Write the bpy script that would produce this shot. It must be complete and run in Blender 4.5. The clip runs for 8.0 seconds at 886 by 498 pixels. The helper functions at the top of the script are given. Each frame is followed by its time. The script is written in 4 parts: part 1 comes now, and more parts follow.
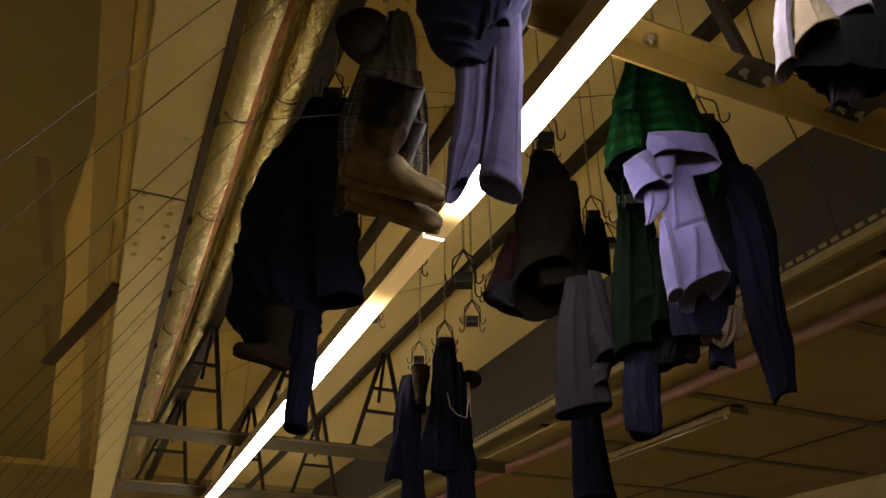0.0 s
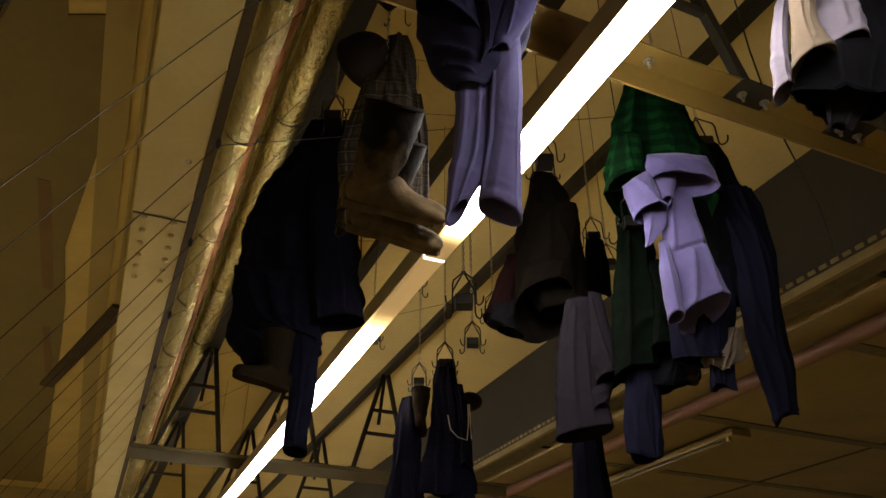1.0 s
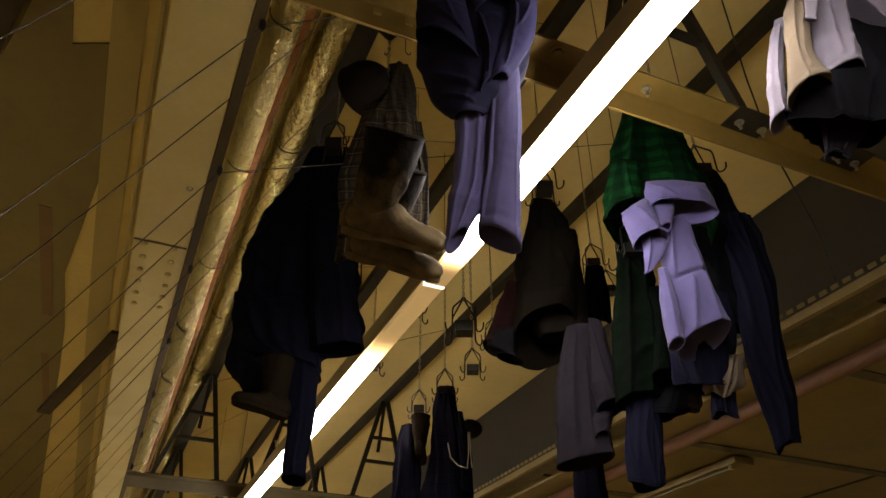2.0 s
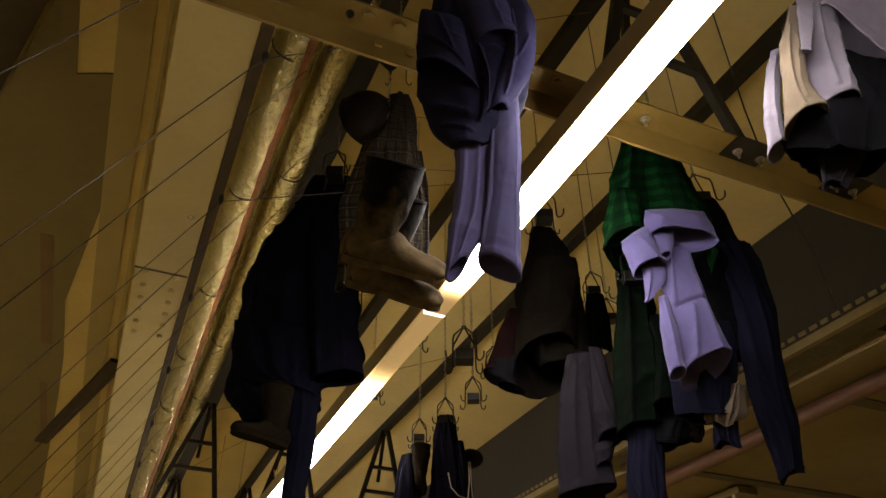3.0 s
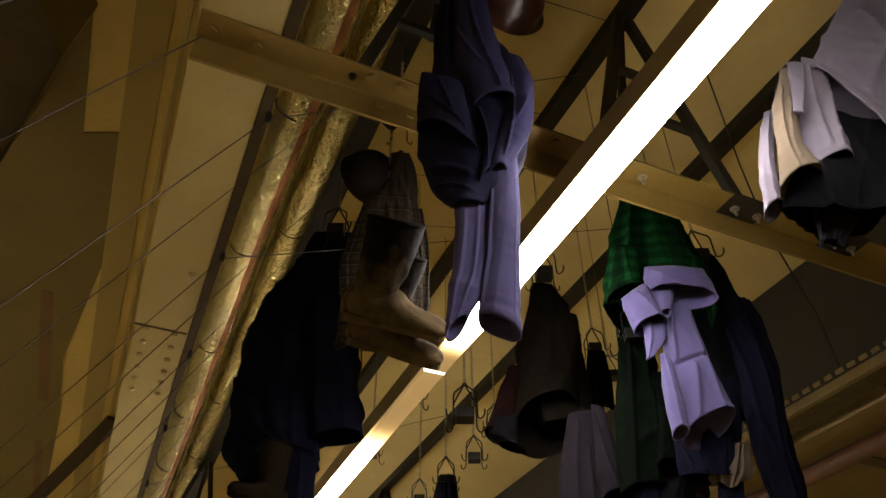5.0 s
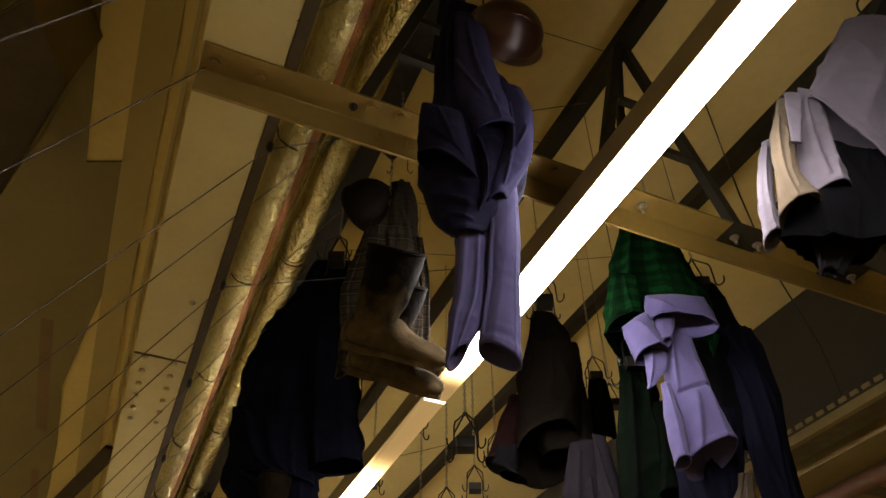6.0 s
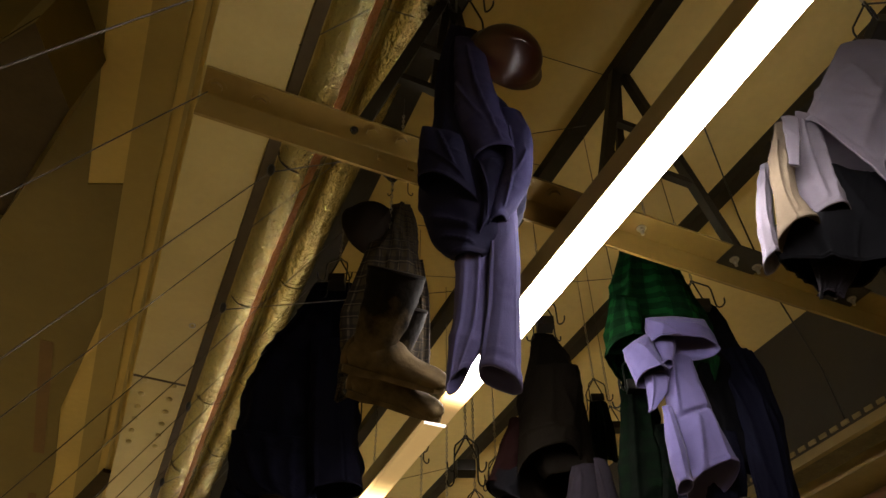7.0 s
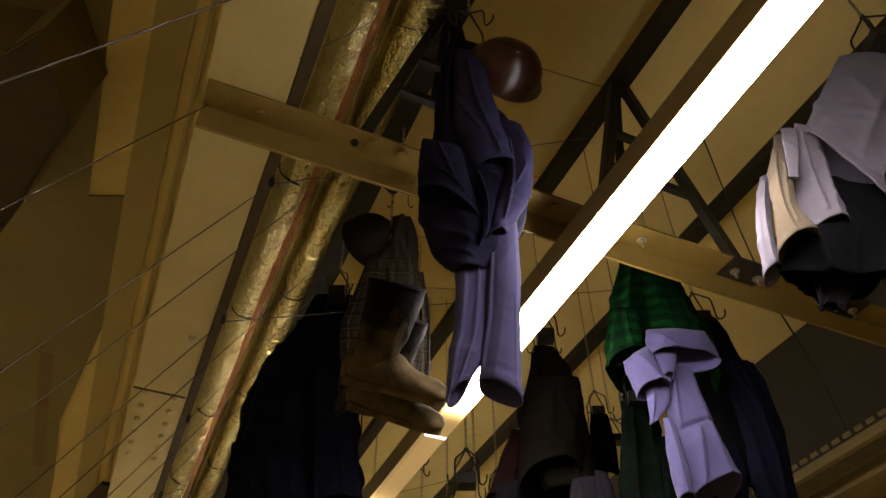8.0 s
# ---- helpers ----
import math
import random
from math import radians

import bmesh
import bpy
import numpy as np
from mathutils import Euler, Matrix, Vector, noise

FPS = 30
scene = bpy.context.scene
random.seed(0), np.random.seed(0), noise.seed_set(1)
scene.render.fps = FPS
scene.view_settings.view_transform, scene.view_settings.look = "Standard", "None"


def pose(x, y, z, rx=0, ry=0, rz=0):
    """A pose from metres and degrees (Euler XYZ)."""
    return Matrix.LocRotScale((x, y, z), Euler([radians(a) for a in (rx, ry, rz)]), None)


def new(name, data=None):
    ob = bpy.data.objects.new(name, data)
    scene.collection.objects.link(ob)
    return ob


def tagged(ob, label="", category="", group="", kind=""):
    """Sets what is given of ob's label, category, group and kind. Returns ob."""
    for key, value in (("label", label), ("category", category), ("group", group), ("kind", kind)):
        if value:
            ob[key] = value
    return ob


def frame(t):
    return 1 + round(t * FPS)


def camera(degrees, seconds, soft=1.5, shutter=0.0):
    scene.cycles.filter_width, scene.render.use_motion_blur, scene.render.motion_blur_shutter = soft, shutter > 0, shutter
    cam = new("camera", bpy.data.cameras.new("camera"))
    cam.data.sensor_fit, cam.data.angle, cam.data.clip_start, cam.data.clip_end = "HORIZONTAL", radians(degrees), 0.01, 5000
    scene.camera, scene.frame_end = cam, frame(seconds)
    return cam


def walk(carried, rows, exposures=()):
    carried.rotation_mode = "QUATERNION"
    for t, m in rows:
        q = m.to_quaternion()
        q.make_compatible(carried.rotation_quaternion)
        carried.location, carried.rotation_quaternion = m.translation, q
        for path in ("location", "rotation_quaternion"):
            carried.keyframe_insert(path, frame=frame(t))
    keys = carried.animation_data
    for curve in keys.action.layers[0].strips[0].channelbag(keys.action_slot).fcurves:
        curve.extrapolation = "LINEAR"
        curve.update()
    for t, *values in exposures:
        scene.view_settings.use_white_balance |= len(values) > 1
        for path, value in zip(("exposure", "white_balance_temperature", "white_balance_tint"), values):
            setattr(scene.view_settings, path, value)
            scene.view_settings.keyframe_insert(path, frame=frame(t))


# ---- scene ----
cam = camera(61.8, 8.0)
PATH = [
    (0.0, 0.0, 0.0, 1.6, 29.4, -23.8),
    (0.5, -0.0006, -0.0022, 1.6003, 30.1, -23.79),
    (1.0, -0.0015, -0.0051, 1.6008, 31.01, -23.77),
    (1.5, -0.0023, -0.0082, 1.6012, 31.97, -23.77),
    (3.0, -0.0052, -0.0181, 1.6027, 35.1, -23.71),
    (3.5, -0.0061, -0.0214, 1.6032, 36.12, -23.69),
    (4.0, -0.0071, -0.0249, 1.6037, 37.21, -23.67),
    (4.5, -0.0081, -0.0282, 1.6042, 38.24, -23.66),
    (6.0, -0.011, -0.0385, 1.6058, 41.43, -23.58),
    (6.5, -0.0118, -0.0413, 1.6062, 42.3, -23.55),
    (7.0, -0.0125, -0.0438, 1.6066, 43.08, -23.54),
    (7.5, -0.0131, -0.0457, 1.6069, 43.65, -23.54),
    (8.0, -0.0134, -0.0467, 1.607, 43.96, -23.5),
]
walk(cam, [(t, pose(x, y, z, 90 + pitch, 0, yaw)) for t, x, y, z, pitch, yaw in PATH], exposures=[(0.0, 0.0), (8.0, 0.0)])

# ---- light ----
LAMP = 88.0          # strength of the lit diffuser of the line light
HALL = 21.0          # strength of the added unseen diffusers over the next rows of the hall
world = bpy.data.worlds.new("world")
scene.world = world
world.use_nodes = True
world.node_tree.nodes["Background"].inputs[0].default_value = (0.02, 0.018, 0.012, 1)
world.node_tree.nodes["Background"].inputs[1].default_value = 0.1


# ---- materials ----
def material(name, colour, rough=0.6, metal=0.0, vary=0.25, grain=60.0, blotch=3.0, bump=0.15, bump_scale=None, tint=None, sheen=0.0, gloss=0.5):
    """A surface with grain and blotches at two scales; tint: a second colour mixed in by the blotches."""
    m = bpy.data.materials.new(name)
    m.use_nodes = True
    nt = m.node_tree
    b = nt.nodes["Principled BSDF"]
    b.inputs["Roughness"].default_value, b.inputs["Metallic"].default_value = rough, metal
    b.inputs["Specular IOR Level"].default_value = gloss
    if sheen:
        b.inputs["Sheen Weight"].default_value = sheen
        b.inputs["Sheen Roughness"].default_value = 0.5
    co = nt.nodes.new("ShaderNodeTexCoord")
    big, fine = nt.nodes.new("ShaderNodeTexNoise"), nt.nodes.new("ShaderNodeTexNoise")
    big.inputs["Scale"].default_value, big.inputs["Detail"].default_value = blotch, 5
    fine.inputs["Scale"].default_value, fine.inputs["Detail"].default_value = grain, 3
    for n in (big, fine):
        nt.links.new(co.outputs["Object"], n.inputs["Vector"])
    ramp = nt.nodes.new("ShaderNodeMapRange")
    ramp.inputs["From Min"].default_value, ramp.inputs["From Max"].default_value = 0.32, 0.68
    nt.links.new(big.outputs["Fac"], ramp.inputs["Value"])
    mix = nt.nodes.new("ShaderNodeMix")
    mix.data_type = "RGBA"
    second = tint or tuple(c * (1 - vary) for c in colour)
    mix.inputs["A"].default_value, mix.inputs["B"].default_value = (*colour, 1), (*second, 1)
    nt.links.new(ramp.outputs["Result"], mix.inputs["Factor"])
    mul = nt.nodes.new("ShaderNodeMix")
    mul.data_type, mul.blend_type = "RGBA", "MULTIPLY"
    mul.inputs["Factor"].default_value = 1.0
    g = nt.nodes.new("ShaderNodeMapRange")
    g.inputs["To Min"].default_value, g.inputs["To Max"].default_value = 1 - vary, 1 + vary * 0.5
    nt.links.new(fine.outputs["Fac"], g.inputs["Value"])
    nt.links.new(mix.outputs["Result"], mul.inputs["A"])
    nt.links.new(g.outputs["Result"], mul.inputs["B"])
    nt.links.new(mul.outputs["Result"], b.inputs["Base Color"])
    if bump:
        bp = nt.nodes.new("ShaderNodeBump")
        bp.inputs["Strength"].default_value, bp.inputs["Distance"].default_value = bump, 0.004
        src = fine
        if bump_scale:
            src = nt.nodes.new("ShaderNodeTexNoise")
            src.inputs["Scale"].default_value, src.inputs["Detail"].default_value = bump_scale, 4
            nt.links.new(co.outputs["Object"], src.inputs["Vector"])
        nt.links.new(src.outputs["Fac"], bp.inputs["Height"])
        nt.links.new(bp.outputs["Normal"], b.inputs["Normal"])
    return m


def plaid(name, ground, band, line, size=0.05, fine=0.012, line_width=0.1):
    """Woven checks: broad bands and thin lines round and along the cloth, by the cloth's own UV map (metres)."""
    m = material(name, ground, 0.9, vary=0.3, grain=220, blotch=9, bump=0.3, gloss=0.04)
    nt = m.node_tree
    b = nt.nodes["Principled BSDF"]
    base = b.inputs["Base Color"].links[0].from_socket
    uv = nt.nodes.new("ShaderNodeUVMap")
    uv.uv_map = "cloth"
    sep = nt.nodes.new("ShaderNodeSeparateXYZ")
    nt.links.new(uv.outputs["UV"], sep.inputs["Vector"])

    def stripes(axis, period, width, offset):
        a = nt.nodes.new("ShaderNodeMath")
        a.operation = "MULTIPLY_ADD"
        a.inputs[1].default_value, a.inputs[2].default_value = 1 / period, offset
        nt.links.new(sep.outputs[axis], a.inputs[0])
        fr = nt.nodes.new("ShaderNodeMath")
        fr.operation = "FRACT"
        nt.links.new(a.outputs[0], fr.inputs[0])
        lt = nt.nodes.new("ShaderNodeMath")
        lt.operation = "LESS_THAN"
        lt.inputs[1].default_value = width
        nt.links.new(fr.outputs[0], lt.inputs[0])
        return lt.outputs[0]

    def over(colour, fac, share, below):
        s = nt.nodes.new("ShaderNodeMath")
        s.operation = "MULTIPLY"
        s.inputs[1].default_value = share
        nt.links.new(fac, s.inputs[0])
        x = nt.nodes.new("ShaderNodeMix")
        x.data_type = "RGBA"
        x.inputs["B"].default_value = (*colour, 1)
        nt.links.new(s.outputs[0], x.inputs["Factor"])
        nt.links.new(below, x.inputs["A"])
        return x.outputs["Result"]

    out = base
    for axis in (0, 1):
        out = over(band, stripes(axis, size, 0.5, 0.0), 0.6, out)
        out = over(line, stripes(axis, size, line_width, 0.7), 0.7, out)
    nt.links.new(out, b.inputs["Base Color"])
    return m


def foil_skin(name, colour, rough, metal):
    """Crinkled aluminium duct foil: long soft dents and a web of small sharp creases."""
    m = material(name, colour, rough, metal, vary=0.2, grain=70, blotch=6, bump=0)
    nt = m.node_tree
    b = nt.nodes["Principled BSDF"]
    co = nt.nodes.new("ShaderNodeTexCoord")
    web = nt.nodes.new("ShaderNodeTexVoronoi")
    web.feature = "DISTANCE_TO_EDGE"
    web.inputs["Scale"].default_value = 44
    dent, warp = nt.nodes.new("ShaderNodeTexNoise"), nt.nodes.new("ShaderNodeTexNoise")
    dent.inputs["Scale"].default_value, dent.inputs["Detail"].default_value = 21, 7
    warp.inputs["Scale"].default_value, warp.inputs["Detail"].default_value = 14, 3
    add = nt.nodes.new("ShaderNodeVectorMath")
    add.operation = "MULTIPLY_ADD"
    add.inputs[1].default_value = (0.06, 0.06, 0.06)
    nt.links.new(co.outputs["Object"], warp.inputs["Vector"])
    nt.links.new(co.outputs["Object"], dent.inputs["Vector"])
    nt.links.new(warp.outputs["Color"], add.inputs[0])
    nt.links.new(co.outputs["Object"], add.inputs[2])
    nt.links.new(add.outputs[0], web.inputs["Vector"])
    one = nt.nodes.new("ShaderNodeBump")
    one.inputs["Strength"].default_value, one.inputs["Distance"].default_value = 0.95, 0.022
    nt.links.new(dent.outputs["Fac"], one.inputs["Height"])
    two = nt.nodes.new("ShaderNodeBump")
    two.inputs["Strength"].default_value, two.inputs["Distance"].default_value = 0.6, 0.008
    nt.links.new(web.outputs["Distance"], two.inputs["Height"])
    nt.links.new(one.outputs["Normal"], two.inputs["Normal"])
    nt.links.new(two.outputs["Normal"], b.inputs["Normal"])
    return m


def glow_material(name, start, end, fade, strength, tone=(1.0, 0.92, 0.88), dim=0.0):
    """A translucent diffuser that gives off light between two places along the fixture and fades at the tube's ends."""
    m = material(name, (0.62, 0.52, 0.33), 0.35, vary=0.08, grain=30, bump=0.02)
    nt = m.node_tree
    b = nt.nodes["Principled BSDF"]
    co = nt.nodes.new("ShaderNodeTexCoord")
    sep = nt.nodes.new("ShaderNodeSeparateXYZ")
    nt.links.new(co.outputs["Object"], sep.inputs["Vector"])
    prod = nt.nodes.new("ShaderNodeMath")
    prod.operation = "MULTIPLY"
    for i, (a, z) in enumerate(((start - fade, start), (end + fade, end))):
        r = nt.nodes.new("ShaderNodeMapRange")
        r.interpolation_type = "SMOOTHSTEP"
        r.inputs["From Min"].default_value, r.inputs["From Max"].default_value = a, z
        nt.links.new(sep.outputs["Y"], r.inputs["Value"])
        sq = nt.nodes.new("ShaderNodeMath")
        sq.operation = "POWER"
        sq.inputs[1].default_value = 2.5
        nt.links.new(r.outputs["Result"], sq.inputs[0])
        nt.links.new(sq.outputs[0], prod.inputs[i])
    s = nt.nodes.new("ShaderNodeMath")
    s.operation = "MULTIPLY_ADD"
    s.inputs[1].default_value, s.inputs[2].default_value = strength, dim
    nt.links.new(prod.outputs[0], s.inputs[0])
    hue = nt.nodes.new("ShaderNodeMix")
    hue.data_type = "RGBA"
    hue.inputs["A"].default_value, hue.inputs["B"].default_value = (1.0, 0.62, 0.24, 1) if dim else (*tone, 1), (*tone, 1)
    nt.links.new(prod.outputs[0], hue.inputs["Factor"])
    nt.links.new(hue.outputs["Result"], b.inputs["Emission Color"])
    nt.links.new(s.outputs[0], b.inputs["Emission Strength"])
    return m


M_ceiling = material("cream_ceiling_paint", (0.60, 0.465, 0.17), 0.7, vary=0.12, grain=18, blotch=1.3, bump=0.1)
M_shade_band = material("ceiling_shade_band", (0.375, 0.295, 0.110), 0.7, vary=0.1, grain=18, blotch=1.3, bump=0.08)
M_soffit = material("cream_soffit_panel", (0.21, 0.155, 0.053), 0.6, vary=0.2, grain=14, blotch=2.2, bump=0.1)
M_wall = material("dull_cream_wall_paint", (0.36, 0.28, 0.12), 0.8, vary=0.2, grain=15, blotch=1.5)
# The bay wall gets no direct light; that shade is in its colour.
M_wall_shaded = material("shaded_bay_wall", (0.030, 0.0235, 0.0105), 0.8, vary=0.2, grain=15, blotch=1.5)
M_floor = material("worn_tile_floor", (0.43, 0.325, 0.13), 0.5, vary=0.25, grain=10, blotch=2)
M_girder = material("cream_painted_steel", (0.40, 0.330, 0.140), 0.5, vary=0.10, grain=40, blotch=3, bump=0.08, tint=(0.355, 0.29, 0.12))
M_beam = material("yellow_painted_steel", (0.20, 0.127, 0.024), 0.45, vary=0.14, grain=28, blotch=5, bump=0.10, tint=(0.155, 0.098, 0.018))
M_beam_dark = material("darker_beam_steel", (0.075, 0.055, 0.018), 0.6, vary=0.2, grain=28, blotch=4, bump=0.1)
M_dark = material("dark_painted_steel", (0.024, 0.0195, 0.011), 0.55, vary=0.3, grain=40, blotch=8, gloss=0.15)
M_strip = material("brown_painted_strip", (0.05, 0.035, 0.016), 0.6, vary=0.25, grain=30, blotch=6, gloss=0.2)
M_iron = material("black_iron", (0.018, 0.016, 0.013), 0.45, metal=0.5, vary=0.3, grain=60, blotch=14)
M_zinc = material("zinc_bolt", (0.55, 0.52, 0.45), 0.32, metal=1.0, vary=0.2, grain=50, blotch=20)
M_chain = material("galvanised_chain", (0.42, 0.38, 0.28), 0.4, metal=0.9, vary=0.3, grain=60, blotch=25)
M_wire = material("steel_wire", (0.06, 0.05, 0.035), 0.5, metal=0.6, vary=0.2)
M_olive = material("olive_shade_and_hopper", (0.160, 0.122, 0.030), 0.6, vary=0.12, grain=12, blotch=1.6, bump=0.08)
M_red_shadow = material("reddish_shadow_tone", (0.15, 0.088, 0.030), 0.7, vary=0.15, grain=20, blotch=3)
M_rust = material("red_brown_paint", (0.13, 0.055, 0.022), 0.6, vary=0.25, grain=20, blotch=5)
M_mesh = material("dusty_cable_mesh", (0.11, 0.09, 0.045), 0.7, vary=0.4, grain=60, blotch=12)
M_house = material("lamp_housing", (0.22, 0.17, 0.08), 0.4, vary=0.12, grain=30, blotch=3, bump=0.03)
M_foil = foil_skin("crinkled_foil", (0.66, 0.57, 0.28), 0.17, 1.0)
M_copper = foil_skin("coppery_foil_reflection", (0.58, 0.26, 0.10), 0.34, 0.9)
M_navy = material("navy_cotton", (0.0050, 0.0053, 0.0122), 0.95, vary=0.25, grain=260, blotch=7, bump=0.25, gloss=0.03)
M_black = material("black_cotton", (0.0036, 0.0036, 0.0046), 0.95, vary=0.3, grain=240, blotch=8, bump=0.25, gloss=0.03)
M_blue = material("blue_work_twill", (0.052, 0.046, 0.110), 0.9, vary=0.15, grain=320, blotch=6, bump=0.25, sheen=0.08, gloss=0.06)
# Shaded and half-lit copies of the blue twill, for parts above the lamp.
M_blue_shaded = material("shaded_blue_work_twill", (0.0085, 0.008, 0.021), 0.92, vary=0.15, grain=320, blotch=6, bump=0.25, sheen=0.0, gloss=0.06)
M_blue_half_lit = material("half_lit_blue_work_twill", (0.026, 0.024, 0.060), 0.92, vary=0.2, grain=320, blotch=6, bump=0.25, gloss=0.05)
M_lilac = material("faded_blue_twill", (0.068, 0.059, 0.136), 0.9, vary=0.14, grain=320, blotch=6, bump=0.25, sheen=0.08, gloss=0.06)
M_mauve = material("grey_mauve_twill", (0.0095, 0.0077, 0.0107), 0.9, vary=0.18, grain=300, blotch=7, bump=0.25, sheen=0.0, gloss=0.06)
M_pale = material("pale_grey_twill", (0.100, 0.088, 0.108), 0.9, vary=0.15, grain=300, blotch=7, bump=0.25, sheen=0.05, gloss=0.06)
M_beige = material("beige_canvas", (0.085, 0.066, 0.046), 0.9, vary=0.18, grain=240, blotch=9, bump=0.25, gloss=0.06)
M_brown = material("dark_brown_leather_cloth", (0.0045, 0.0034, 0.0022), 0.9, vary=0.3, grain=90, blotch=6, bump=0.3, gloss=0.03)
M_red = material("dull_red_cotton", (0.0055, 0.001, 0.0009), 0.9, vary=0.3, grain=240, blotch=7, bump=0.25, gloss=0.06)
M_rubber_dark = material("dark_dirty_rubber", (0.008, 0.006, 0.004), 0.95, vary=0.5, grain=45, blotch=8, bump=0.3, tint=(0.013, 0.0095, 0.0055), gloss=0.015)
def mud_and_shade(m, colour, low, high):
    """Dried mud climbing from sole to between two heights; also paints the shaft's shade."""
    nt = m.node_tree
    b = nt.nodes["Principled BSDF"]
    base = b.inputs["Base Color"].links[0].from_socket
    co = nt.nodes.new("ShaderNodeTexCoord")
    sep = nt.nodes.new("ShaderNodeSeparateXYZ")
    nt.links.new(co.outputs["Object"], sep.inputs["Vector"])
    noi = nt.nodes.new("ShaderNodeTexNoise")
    noi.inputs["Scale"].default_value, noi.inputs["Detail"].default_value = 15, 8
    nt.links.new(co.outputs["Object"], noi.inputs["Vector"])
    wob = nt.nodes.new("ShaderNodeMath")
    wob.operation = "MULTIPLY_ADD"
    wob.inputs[1].default_value = 0.5
    nt.links.new(noi.outputs["Fac"], wob.inputs[0])
    nt.links.new(sep.outputs["Z"], wob.inputs[2])
    r = nt.nodes.new("ShaderNodeMapRange")
    r.inputs["From Min"].default_value, r.inputs["From Max"].default_value = high + 0.25, low + 0.25
    nt.links.new(wob.outputs[0], r.inputs["Value"])
    mix = nt.nodes.new("ShaderNodeMix")
    mix.data_type = "RGBA"
    mix.inputs["B"].default_value = (*colour, 1)
    nt.links.new(r.outputs["Result"], mix.inputs["Factor"])
    nt.links.new(base, mix.inputs["A"])
    nt.links.new(mix.outputs["Result"], b.inputs["Base Color"])
    return m


# The near-black base colour holds the shade on the boot shafts.
M_rubber = mud_and_shade(material("mud_and_shade_rubber", (0.006, 0.0045, 0.003), 0.75, vary=0.4, grain=45, blotch=9, bump=0.8, gloss=0.03), (0.080, 0.056, 0.027), -0.02, 0.24)
M_helmet_red = material("red_helmet_shell", (0.022, 0.0045, 0.002), 0.28, vary=0.2, grain=20, blotch=9, bump=0.05)
M_helmet_dark = material("dark_helmet_shell", (0.008, 0.005, 0.003), 0.85, vary=0.3, grain=20, blotch=9, bump=0.05, gloss=0.1)
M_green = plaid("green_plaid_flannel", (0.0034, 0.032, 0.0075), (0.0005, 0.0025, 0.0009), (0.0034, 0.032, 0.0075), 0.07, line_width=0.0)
# Dark cloth, made darker still by the shade behind nearer clothes.
M_green_shaded = plaid("dark_shaded_green_plaid", (0.0005, 0.0034, 0.0007), (0.0001, 0.0003, 0.0001), (0.0005, 0.0034, 0.0007), 0.07, line_width=0.0)
M_plaid = plaid("brown_plaid_flannel", (0.042, 0.032, 0.018), (0.010, 0.009, 0.010), (0.075, 0.060, 0.038), 0.045, line_width=0.08)
M_plaid_navy = plaid("navy_plaid_flannel", (0.004, 0.0045, 0.012), (0.0015, 0.0015, 0.005), (0.008, 0.008, 0.018), 0.05, line_width=0.06)


# ---- mesh helpers ----
def finish(name, bm, mat, smooth=False):
    me = bpy.data.meshes.new(name)
    bmesh.ops.recalc_face_normals(bm, faces=bm.faces)
    bm.to_mesh(me)
    bm.free()
    me.materials.append(mat)
    if smooth:
        me.shade_smooth()
    return me


def part(name, bm, mat, parent=None, label="", smooth=False):
    """Links a bmesh as one mesh object, under a thing or a part if one is given."""
    ob = new(name, finish(name, bm, mat, smooth))
    if parent is not None:
        ob.parent = parent
    if label:
        ob["label"] = label
    return ob


def group_of(name, m, label, category, group=""):
    ob = new(name)
    ob.empty_display_size = 0.05
    ob.matrix_world = m
    return tagged(ob, label, category, group)


def box(bm, x0, x1, y0, y1, z0, z1, bevel=0.0, m=None):
    r = bmesh.ops.create_cube(bm, size=1.0, matrix=Matrix.LocRotScale(((x0 + x1) / 2, (y0 + y1) / 2, (z0 + z1) / 2), None, (x1 - x0, y1 - y0, z1 - z0)))
    vs = r["verts"]
    if bevel:
        es = list({e for v in vs for e in v.link_edges})
        vs = bmesh.ops.bevel(bm, geom=es, offset=bevel, segments=2, affect="EDGES", profile=0.7)["verts"]
    if m is not None:
        bmesh.ops.transform(bm, matrix=m, verts=vs)
    return bm


def one_box(*a, **k):
    return box(bmesh.new(), *a, **k)


def rod(bm, points, r, seg=8, closed=False):
    """A round bar along points (a bent wire, a hook, a cable)."""
    pts = [Vector(p) for p in points]
    n = len(pts)
    rings = []
    up = None
    for i, p in enumerate(pts):
        a = pts[(i - 1) % n] if closed or i else pts[i]
        b = pts[(i + 1) % n] if closed or i < n - 1 else pts[i]
        t = (b - a).normalized()
        if up is None:
            up = t.orthogonal().normalized()
        up = (up - t * up.dot(t)).normalized()
        side = t.cross(up)
        rr = r[i] if isinstance(r, (list, tuple)) else r
        rings.append([bm.verts.new(p + (up * math.cos(q) + side * math.sin(q)) * rr) for q in (2 * math.pi * k / seg for k in range(seg))])
    for i in range(n if closed else n - 1):
        ra, rb = rings[i], rings[(i + 1) % n]
        for k in range(seg):
            bm.faces.new((ra[k], ra[(k + 1) % seg], rb[(k + 1) % seg], rb[k]))
    if not closed:
        bm.faces.new(rings[0][::-1])
        bm.faces.new(rings[-1])
    return bm


